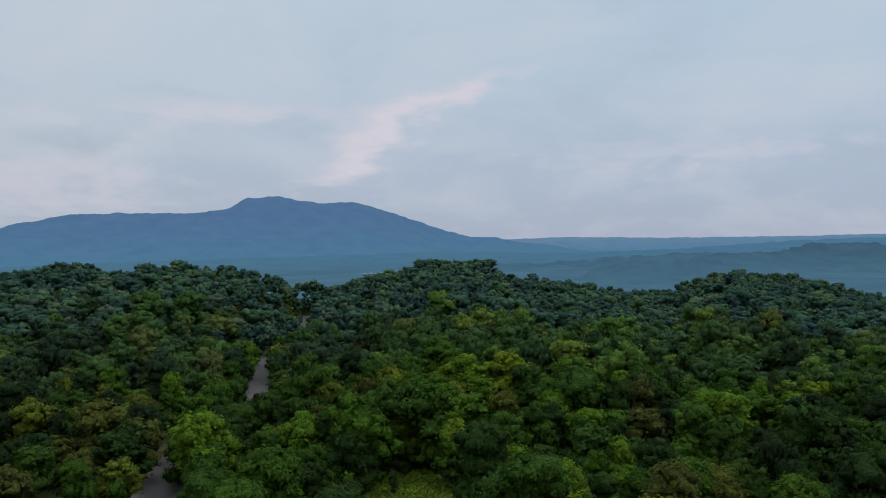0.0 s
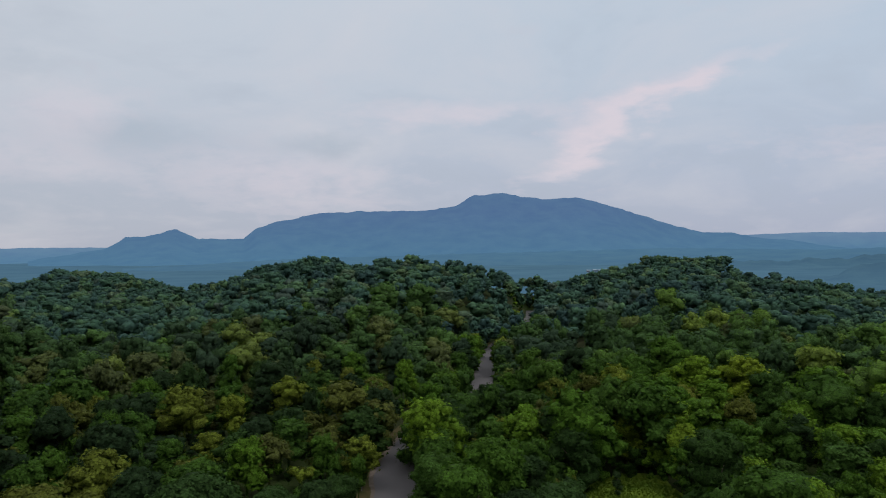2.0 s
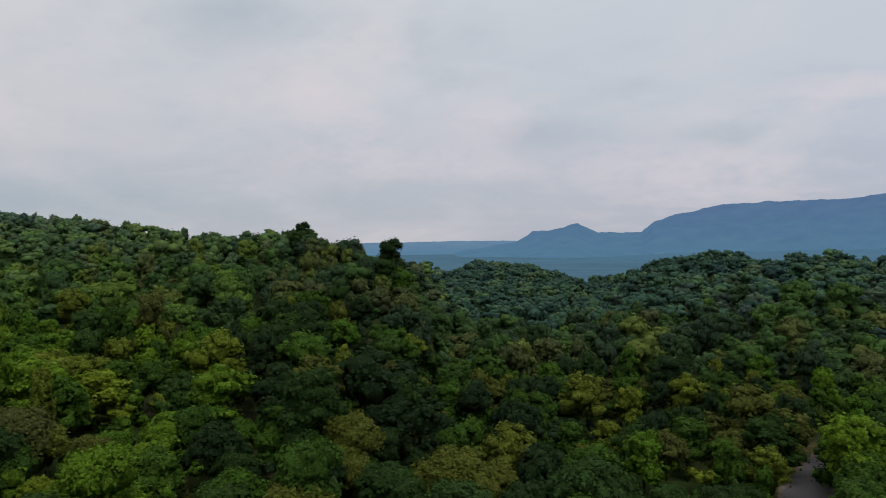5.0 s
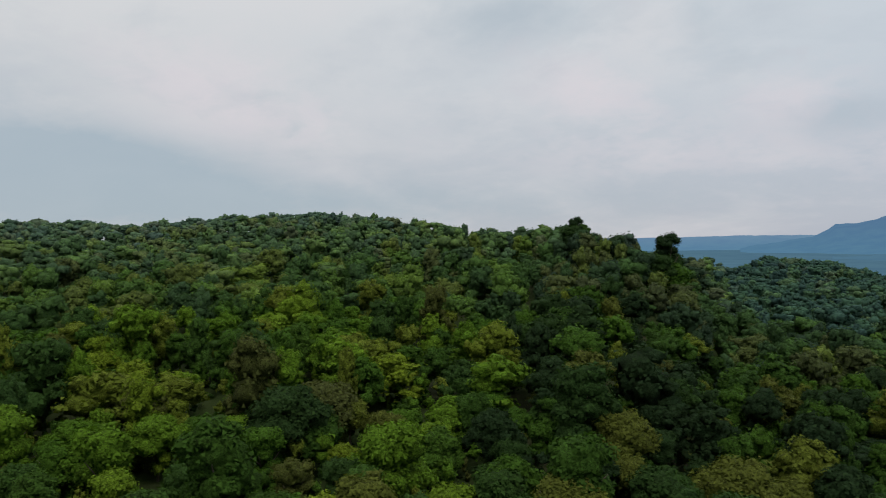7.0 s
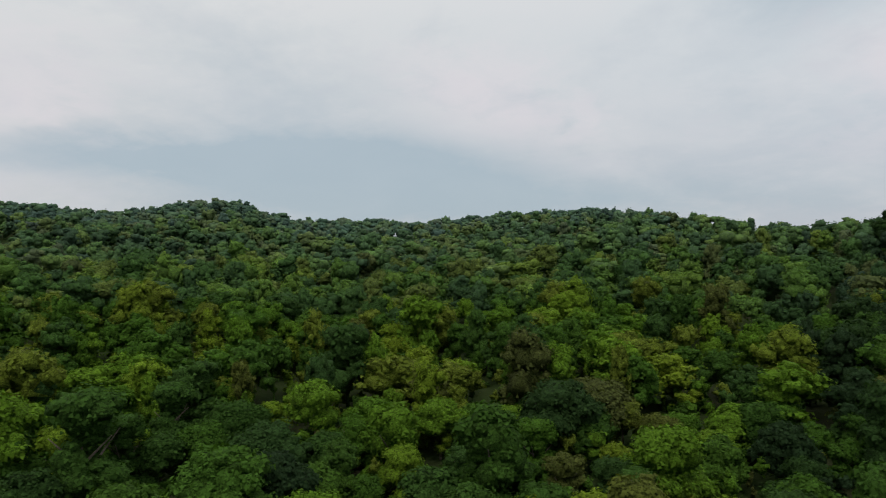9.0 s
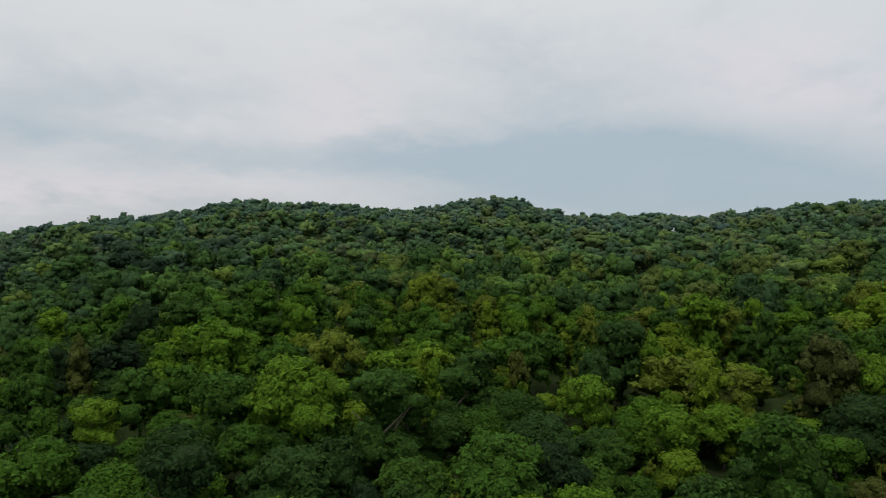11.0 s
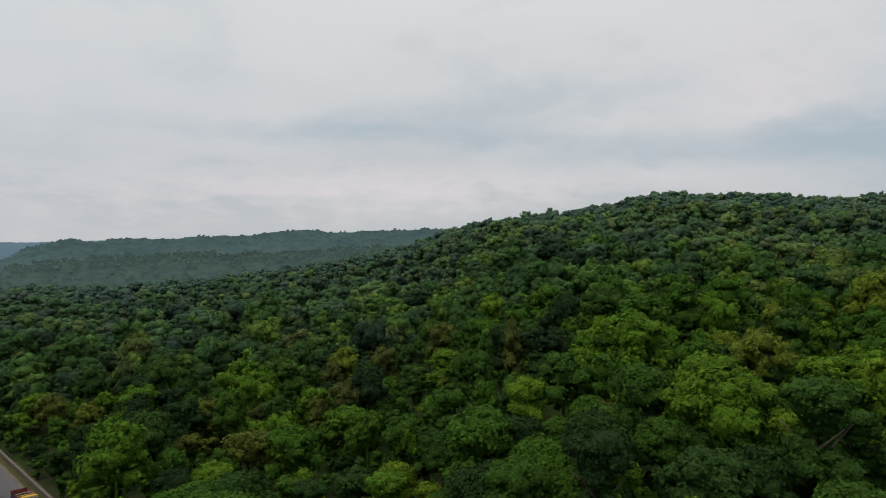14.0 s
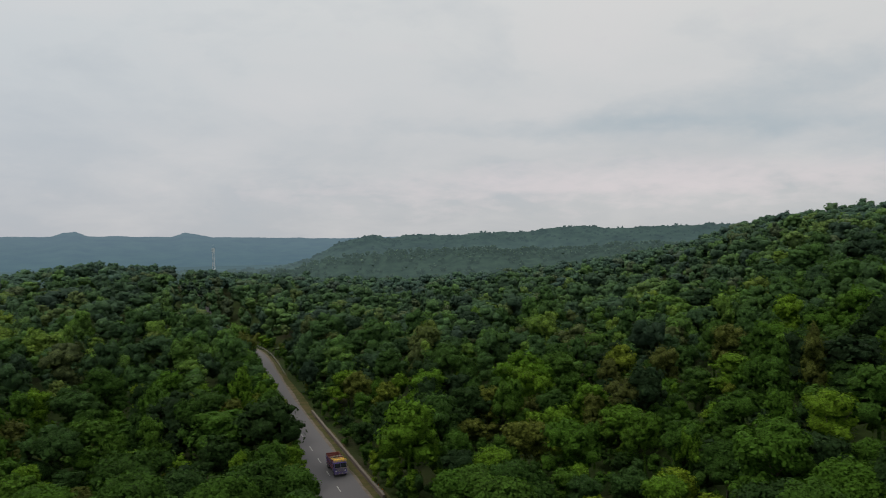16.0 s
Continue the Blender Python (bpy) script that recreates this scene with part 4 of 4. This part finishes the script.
# woods on the southern hills, thickest along the crests
def on_hills(grid, count):
    k = g.integers(0, grid.shape[1] - 1, count)
    u = np.where(g.uniform(0, 1, count) < 0.5, g.uniform(4.5, 5.25, count), g.uniform(1.6, 4.7, count))
    i0 = u.astype(int)
    f, h = (u - i0)[:, None], g.uniform(0, 1, (count, 1))
    return (grid[i0, k] * (1 - f) + grid[i0 + 1, k] * f) * (1 - h) + (grid[i0, k + 1] * (1 - f) + grid[i0 + 1, k + 1] * f) * h


# crown masses here glow with the same put-in haze as their hills
spot = on_hills(HILL_GRID, 1700)
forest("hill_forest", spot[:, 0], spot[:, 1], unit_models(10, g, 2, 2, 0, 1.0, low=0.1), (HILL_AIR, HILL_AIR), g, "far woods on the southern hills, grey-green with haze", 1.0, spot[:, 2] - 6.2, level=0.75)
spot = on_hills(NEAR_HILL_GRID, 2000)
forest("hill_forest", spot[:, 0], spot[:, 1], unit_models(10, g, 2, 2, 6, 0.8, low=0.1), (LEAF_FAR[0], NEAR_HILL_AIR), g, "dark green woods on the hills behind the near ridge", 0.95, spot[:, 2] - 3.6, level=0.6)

# ---------------------------------------------------------------- road


def ribbon(name, line, left, right, z, mat, label="", parent=None, skip=None):
    """A strip along a line, from left to right of it in metres."""
    d = np.gradient(line, axis=0)
    d /= np.linalg.norm(d, axis=1, keepdims=True)
    nrm = np.column_stack([d[:, 1], -d[:, 0]])
    a, b = line + nrm * np.asarray(left).reshape(-1, 1), line + nrm * np.asarray(right).reshape(-1, 1)
    n = len(line)
    # level across; it rises with the land
    h = np.convolve(np.pad(ground_height(line[:, 0], line[:, 1]), 3, "edge"), np.ones(7) / 7, "valid") + z
    h = h + np.where(np.hypot(line[:, 0], line[:, 1]) > 300, 0.25, 0)
    v = np.vstack([np.column_stack([a, h]), np.column_stack([b, h])])
    q = np.array([[m, m + n, m + n + 1, m + 1] for m in range(n - 1)])[:, ::-1]
    if skip is not None:
        q = q[[m for m in range(n - 1) if not skip(m)]]
    ob = new(name, mesh_from(name, v, q, mat))
    ob.parent = parent
    return tagged(ob, label)


g2 = np.random.default_rng(5)


def waver(amount):
    return np.convolve(g2.normal(size=len(ROAD)), np.ones(7) / 7, "same") * amount


tagged(ribbon("road_verge", ROAD, -5.6 + waver(0.8), 5.8 + waver(0.6), 0.04, VERGE), "rough grassy verge beside the road", "verge", kind="structure")
tagged(ribbon("road_shoulder", ROAD, -3.9 + waver(0.5), 3.9 + waver(0.4), 0.07, GRAVEL), "pale gravel shoulder along the country road", "road shoulder", kind="structure")
road = tagged(ribbon("road", ROAD, -3.3 + waver(0.15), 3.3 + waver(0.15), 0.10, ASPHALT), "narrow grey asphalt forest road", "road", kind="structure")


def along(az, r, offset=0.0):
    """The place on the road next to a point, moved sideways, and the way south there."""
    x, y = polar(az, r)
    n = int(np.argmin((ROAD[:, 0] - x) ** 2 + (ROAD[:, 1] - y) ** 2))
    d = ROAD_WAY[n]
    return Vector((ROAD[n, 0] + d[1] * offset, ROAD[n, 1] - d[0] * offset, 0)), Vector((d[0], d[1], 0)), n


# broken middle line
first, last = along(174, 98)[2], along(183, 260)[2]
fine = spline(ROAD[first:last], 0.5)
for n in range(0, len(fine) - 8, 14):
    tagged(ribbon("lane_dash", fine[n:n + 6], -0.06, 0.06, 0.108, WHITE_LINE, parent=road))

# ---------------------------------------------------------------- beside the road


def parapet(start, end, offset):
    """A low, weathered roadside wall of cast blocks with a coping."""
    a, b = along(*start)[2], along(*end)[2]
    line = spline(ROAD[a:b + 1], 1.0)
    d = np.gradient(line, axis=0)
    d /= np.linalg.norm(d, axis=1, keepdims=True)
    line = line + np.column_stack([d[:, 1], -d[:, 0]]) * offset
    wall = new("parapet")
    wall.location = (*line[0], 0)
    tagged(wall, "low weathered concrete parapet along the road's edge", "parapet")
    for n in range(0, len(line) - 3, 3):
        p, q = Vector((*line[n], 0)), Vector((*line[n + 3], 0))
        turn = math.atan2(q.y - p.y, q.x - p.x)
        length = (q - p).length
        m = Matrix.Translation((p + q) / 2 - Vector((*line[0], 0))) @ Matrix.Rotation(turn + random.uniform(-0.01, 0.01), 4, "Z")
        for name, bm, mat in (("block", boxes([(0, 0, 0.28, length - 0.05, 0.34, 0.62)], 0.03), CONCRETE), ("coping", boxes([(0, 0, 0.64, length - 0.03, 0.40, 0.10)], 0.03), PALE_CONCRETE)):
            part(name, bm, mat, wall).matrix_basis = m
    return wall


def guard_rail(start, end, offset, gap=3.0):
    a, b = sorted((along(*start)[2], along(*end)[2]))
    line = spline(ROAD[a:b + 1], 1.0)
    d = np.gradient(line, axis=0)
    d /= np.linalg.norm(d, axis=1, keepdims=True)
    line = line + np.column_stack([d[:, 1], -d[:, 0]]) * offset
    base = Vector((*line[0], 0))
    rail = new("guard_rail")
    rail.location = base
    tagged(rail, "grey roadside guard rail on short posts", "guard rail")
    step = int(gap)
    for n in range(0, len(line), step):
        part("post", boxes([(0, 0, 0.38, 0.14, 0.14, 0.86)], 0.02), CONCRETE, rail).location = Vector((*line[n], 0)) - base
    for z in (0.42, 0.72):
        bm = bmesh.new()
        for n in range(0, len(line) - 1):
            tube(bm, Vector((*line[n], z)) - base, Vector((*line[n + 1], z)) - base, 0.06, sides=6)
        part("rail", bm, GALVANISED, rail)
    return rail


parapet((175.4, 101), (181, 158), 5.0)
guard_rail((181.9, 203), (185.6, 285), 5.0)
guard_rail((22.3, 104), (21.3, 127), 5.2)
for n in range(4):
    p, d, _ = along(176, 104.5 - n * 1.1, 5.4)
    post = new("marker_post")
    post.location = p
    tagged(post, "short marker post painted white with an orange top", "marker post", "marker posts at the parapet's end")
    part("shaft", tube(bmesh.new(), (0, 0, -0.1), (0, 0, 0.62), 0.13, 0.11, 10), WHITE, post, "white-painted shaft")
    part("cap", tube(bmesh.new(), (0, 0, 0.62), (0, 0, 0.82), 0.115, 0.08, 10), ORANGE, post, "faded orange cap")

# ---------------------------------------------------------------- lorry


def wheel(parent, x, y, radius=0.5, wide=0.28):
    bm = bmesh.new()
    tube(bm, (0, -wide / 2, 0), (0, wide / 2, 0), radius, sides=20)
    bmesh.ops.bevel(bm, geom=[e for e in bm.edges if abs(e.verts[0].co.y - e.verts[1].co.y) < 1e-4], offset=0.06, segments=2, affect="EDGES")
    w = part("wheel", bm, RUBBER, parent, "black rubber tyre")
    w.location = (x, y, radius)
    side = 1 if y > 0 else -1
    part("rim", tube(bmesh.new(), (0, side * (wide / 2 - 0.05), 0), (0, side * (wide / 2 + 0.015), 0), radius * 0.58, radius * 0.5, 14), STEEL, w, "dusty steel rim")


def lorry():
    """A decorated goods lorry; it faces +x."""
    t = new("lorry")
    tagged(t, "small violet and orange decorated goods lorry on the asphalt road", "lorry")
    part("chassis", boxes([(-0.3, 0.45, 0.72, 6.6, 0.14, 0.22), (-0.3, -0.45, 0.72, 6.6, 0.14, 0.22), (-2.0, 0, 0.72, 0.2, 1.0, 0.18), (1.2, 0, 0.72, 0.2, 1.0, 0.18)]), RUBBER, t)
    bm = boxes([(2.75, 0, 1.62, 1.55, 2.25, 1.75)], 0.10)
    for v in bm.verts:
        if v.co.x > 3.2 and v.co.z > 1.6:
            v.co.x -= 0.22 * (v.co.z - 1.6)
    cab = part("cab", bm, VIOLET, t, "violet-painted cab")
    for y in (-0.53, 0.53):
        bm = boxes([(0, 0, 0, 0.03, 0.98, 0.72)], 0.012)
        p = part("windscreen", bm, GLASS, cab, "dark windscreen pane")
        p.matrix_basis = pose(3.46, y, 1.98, 0, -12, 0)
    for y in (-1.13, 1.13):
        part("side_window", boxes([(2.75, y, 2.0, 0.75, 0.03, 0.55)], 0.012), GLASS, cab, "dark side window")
        part("mirror", boxes([(3.45, y * 1.14, 1.95, 0.06, 0.16, 0.34)], 0.02), RUBBER, cab)
        part("headlight", tube(bmesh.new(), (3.50, y * 0.72, 1.05), (3.58, y * 0.72, 1.05), 0.13, sides=14), LAMP, cab, "clear round headlight")
    for k in range(-1, 4):
        part("grille_slat", boxes([(3.55, 0, 1.05 + 0.12 * k, 0.05, 1.5, 0.05)], 0.01), STEEL, cab, "dusty steel slat of the grille")
    part("cab_stripe", boxes([(3.545, 0, 1.56, 0.03, 2.1, 0.07)], 0.01), CREAM, cab, "cream stripe under the windscreen")
    part("bumper", boxes([(3.68, 0, 0.66, 0.22, 2.3, 0.30)], 0.04), VIOLET, t, "violet bumper")
    for y in (-0.9, -0.3, 0.3, 0.9):
        part("bumper_stripe", boxes([(3.80, y, 0.66, 0.02, 0.30, 0.14)], 0.005), CREAM, t, "cream stripe on the bumper")
    part("crown_board", boxes([(3.02, 0, 2.72, 0.30, 2.3, 0.42)], 0.05), YELLOW, t, "yellow board over the cab")
    for y in (-0.84, -0.28, 0.28, 0.84):
        part("crown_trim", boxes([(3.19, y, 2.72, 0.03, 0.34, 0.26)], 0.01), CREAM, t, "cream panel on the board")
    # a luggage rack on the cab's roof
    for y in (-1.0, 1.0):
        part("rack_rail", tube(bmesh.new(), (2.05, y, 2.68), (2.9, y, 2.68), 0.04, sides=6), CREAM, t, "cream rail of the roof rack")
    for k in range(3):
        part("rack_bar", tube(bmesh.new(), (2.1 + k * 0.36, -1.05, 2.72), (2.1 + k * 0.36, 1.05, 2.72), 0.06, sides=6), (YELLOW, CREAM, YELLOW)[k], t, "painted bar of the roof rack")
    part("bed", boxes([(-0.75, 0, 0.98, 5.1, 2.3, 0.14)], 0.02), ORANGE, t)
    part("headboard", boxes([(1.82, 0, 1.85, 0.08, 2.36, 1.7)], 0.02), DARK_RED, t, "dark red headboard")
    part("tailgate", boxes([(-3.32, 0, 1.70, 0.08, 2.36, 1.4)], 0.02), DARK_RED, t, "dark red tailgate")
    for y in (-1.17, 1.17):
        for k in range(4):
            part("side_board", boxes([(-0.75, y, 1.22 + k * 0.36, 5.1, 0.06, 0.33)], 0.015), (VIOLET, DARK_RED, VIOLET, DARK_RED)[k], t)
        for k in range(6):
            part("stanchion", boxes([(-3.2 + k * 0.98, y * 1.035, 1.75, 0.09, 0.06, 1.55)], 0.01), RUBBER, t)
    for k in range(4):
        part("cross_bar", tube(bmesh.new(), (-2.7 + k * 1.25, -1.17, 2.62), (-2.7 + k * 1.25, 1.17, 2.62), 0.05, sides=8), (DARK_RED, DARK_RED, CREAM, YELLOW)[k], t)
    bm = bmesh.new()
    for k in range(14):
        box(bm, -2.9 + (k % 7) * 0.66, -0.5 + (k // 7) * 1.0, 1.42 + 0.12 * math.sin(k * 2.1), 0.62, 0.92, 0.72, 0.14)
    part("load", bm, SACK, t, "load of dull brown sacks")
    for x in (2.65, -1.9, -2.95):
        for y in (-0.98, 0.98):
            wheel(t, x, y)
    return t


p, d, _ = along(177.7, 115, 1.5)
truck = lorry()
truck.matrix_basis = pose(p.x, p.y, 0.105, 0, 0, math.degrees(math.atan2(-d.y, -d.x))) @ Matrix.Scale(0.88, 4)

# ---------------------------------------------------------------- mast, houses, glade


def mast(az, r, tall):
    x, y = polar(az, r)
    m = new("radio_mast")
    m.location = (x, y, float(ground_height(x, y)))
    tagged(m, "slender pale lattice radio mast above the trees", "mast")
    half = lambda z: 0.9 - 0.55 * z / tall
    corners = ((-1, -1), (1, -1), (1, 1), (-1, 1))
    for cx, cy in corners:
        part("leg", tube(bmesh.new(), (cx * half(0), cy * half(0), -0.3), (cx * half(tall), cy * half(tall), tall), 0.10, 0.07, 6), MAST, m)
    for k in range(int(tall / 2)):
        bm = bmesh.new()
        z, w = k * 2.0, k * 2.0 + 2.0
        for c in range(4):
            (ax, ay), (bx, by) = corners[c], corners[(c + 1) % 4]
            tube(bm, (ax * half(z), ay * half(z), z), (bx * half(w), by * half(w), w), 0.05, sides=5)
            tube(bm, (ax * half(w), ay * half(w), w), (bx * half(w), by * half(w), w), 0.05, sides=5)
        part("bracing", bm, MAST, m)
    for k in range(3):
        a = k * 2.094
        b = boxes([(0, 0, 0, 0.25, 0.35, 1.8)], 0.03)
        part("antenna", b, WHITE, m, "white panel antenna").matrix_basis = pose(math.cos(a) * 0.75, math.sin(a) * 0.75, tall - 1.2, 0, 0, math.degrees(a))
    part("spike", tube(bmesh.new(), (0, 0, tall - 0.2), (0, 0, tall + 2.2), 0.04, 0.02, 6), MAST, m)


mast(186.4, 430, 24)


def hut(az, r, wide, deep, wall_high, turn, label, paint, roofing):
    x, y = polar(az, r)
    h = new("house")
    h.matrix_basis = pose(x, y, float(ground_height(x, y)) - 0.1, 0, 0, turn)
    tagged(h, label, "house")
    part("wall", boxes([(0, 0, wall_high / 2, wide, deep, wall_high)], 0.03), paint, h)
    bm = bmesh.new()
    e, top = 0.5, wall_high + deep * 0.28
    a = [bm.verts.new((sx * (wide / 2 + e), sy * (deep / 2 + e), wall_high - 0.1)) for sx, sy in ((-1, -1), (1, -1), (1, 1), (-1, 1))]
    b = [bm.verts.new((sx * (wide / 2 + e), 0, top)) for sx in (-1, 1)]
    for face in ((a[0], a[1], b[1], b[0]), (a[2], a[3], b[0], b[1]), (a[1], a[2], b[1]), (a[3], a[0], b[0]), (a[3], a[2], a[1], a[0])):
        bm.faces.new(face)
    part("roof", bm, roofing, h)
    part("door", boxes([(0, -deep / 2 - 0.03, 1.0, 0.95, 0.06, 2.0)], 0.01), DARK_RED, h)
    for sx in (-1, 1):
        w = part("window", boxes([(sx * wide * 0.3, -deep / 2 - 0.03, 1.6, 1.1, 0.06, 1.0)], 0.01), GLASS, h)
        part("sill", boxes([(sx * wide * 0.3, -deep / 2 - 0.08, 1.06, 1.3, 0.16, 0.06)], 0.01), paint, w)


hut(-20.9, 398, 5.5, 4, 2.4, 10, "small whitewashed house with a pale roof among trees", WHITE, PALE_CONCRETE)
for n, (az, r) in enumerate(((6.3, 1420), (5.8, 1460), (5.4, 1440), (5.0, 1480), (4.6, 1430))):
    hut(az, r, 7 + n % 3 * 1.5, 6, 3.6, n * 25, "small pale village house in the hazy valley", HAZE_WALL, HAZE_WALL)

# grass of the glade and the dark cone-shaped shrub in it
ga = np.linspace(0, 2 * math.pi, 40, endpoint=False)
gr = np.array([0.0, 0.35, 0.7, 1.0])
wobble = 1 + 0.08 * np.sin(ga * 3 + 1) + 0.06 * np.sin(ga * 7) + 0.04 * np.sin(ga * 11 + 2)
ca, sa = math.cos(radians(GLADE_AZ)), math.sin(radians(GLADE_AZ))
squared = (np.abs(np.cos(ga)) ** 4 + np.abs(np.sin(ga)) ** 4) ** -0.25
al, ac = GLADE_R + np.outer(gr, np.cos(ga) * squared * wobble * 17), np.outer(gr, np.sin(ga) * squared * wobble * 7.5)
vx, vy = -al * sa + ac * ca, al * ca + ac * sa
gv = np.stack([vx, vy, ground_height(vx, vy) + 0.12], -1).reshape(-1, 3)
gq = np.array([[r * 40 + c, r * 40 + (c + 1) % 40, (r + 1) * 40 + (c + 1) % 40, (r + 1) * 40 + c] for r in range(3) for c in range(40)])
tagged(new("meadow", mesh_from("meadow", gv, gq[:, ::-1], GRASS, smooth_faces=True)), "bright green grassy clearing in the forest", "meadow", kind="structure")
bn = 9000
ba, br = g2.uniform(0, 2 * math.pi, bn), np.sqrt(g2.uniform(0, 1, bn))
bal, bac = GLADE_R + br * np.cos(ba) * 18, br * np.sin(ba) * 8.0
bx, by = -bal * sa + bac * ca, bal * ca + bac * sa
bz = ground_height(bx, by) + 0.1
lean, hh, ww = g2.uniform(-0.3, 0.3, (bn, 2)), g2.uniform(0.12, 0.40, bn), g2.uniform(0.06, 0.18, bn)
tv = np.stack([np.stack([bx - ww * np.cos(ba), by - ww * np.sin(ba), bz], -1), np.stack([bx + ww * np.cos(ba), by + ww * np.sin(ba), bz], -1),
               np.stack([bx + lean[:, 0] + ww * 0.3, by + lean[:, 1], bz + hh], -1), np.stack([bx + lean[:, 0] - ww * 0.3, by + lean[:, 1], bz + hh], -1)], 1).reshape(-1, 3)
tagged(new("grass", mesh_from("grass", tv, np.arange(bn * 4).reshape(-1, 4), GRASS)), "tall green grass tufts of the clearing", "grass", kind="stuff")


def cone_shrub(x, y, tall):
    s = new("shrub")
    s.location = (x, y, float(ground_height(x, y)) + 0.1)
    tagged(s, "small dark green cone-shaped shrub in the grassy clearing", "shrub")
    part("stem", tube(bmesh.new(), (0, 0, -0.2), (0, 0, tall * 0.7), 0.08, 0.03, 6), BARK, s)
    v, q, m = crown(g, tall * 0.3, tall, 9, 40, 1100, 0.11, 1, 0.05, (0, 0))
    new("crown", mesh_from("crown", v, q, (LEAF_SHRUB, LEAF_SHRUB), slots=m)).parent = s


cone_shrub(*polar(4.3, 103), 3.2)
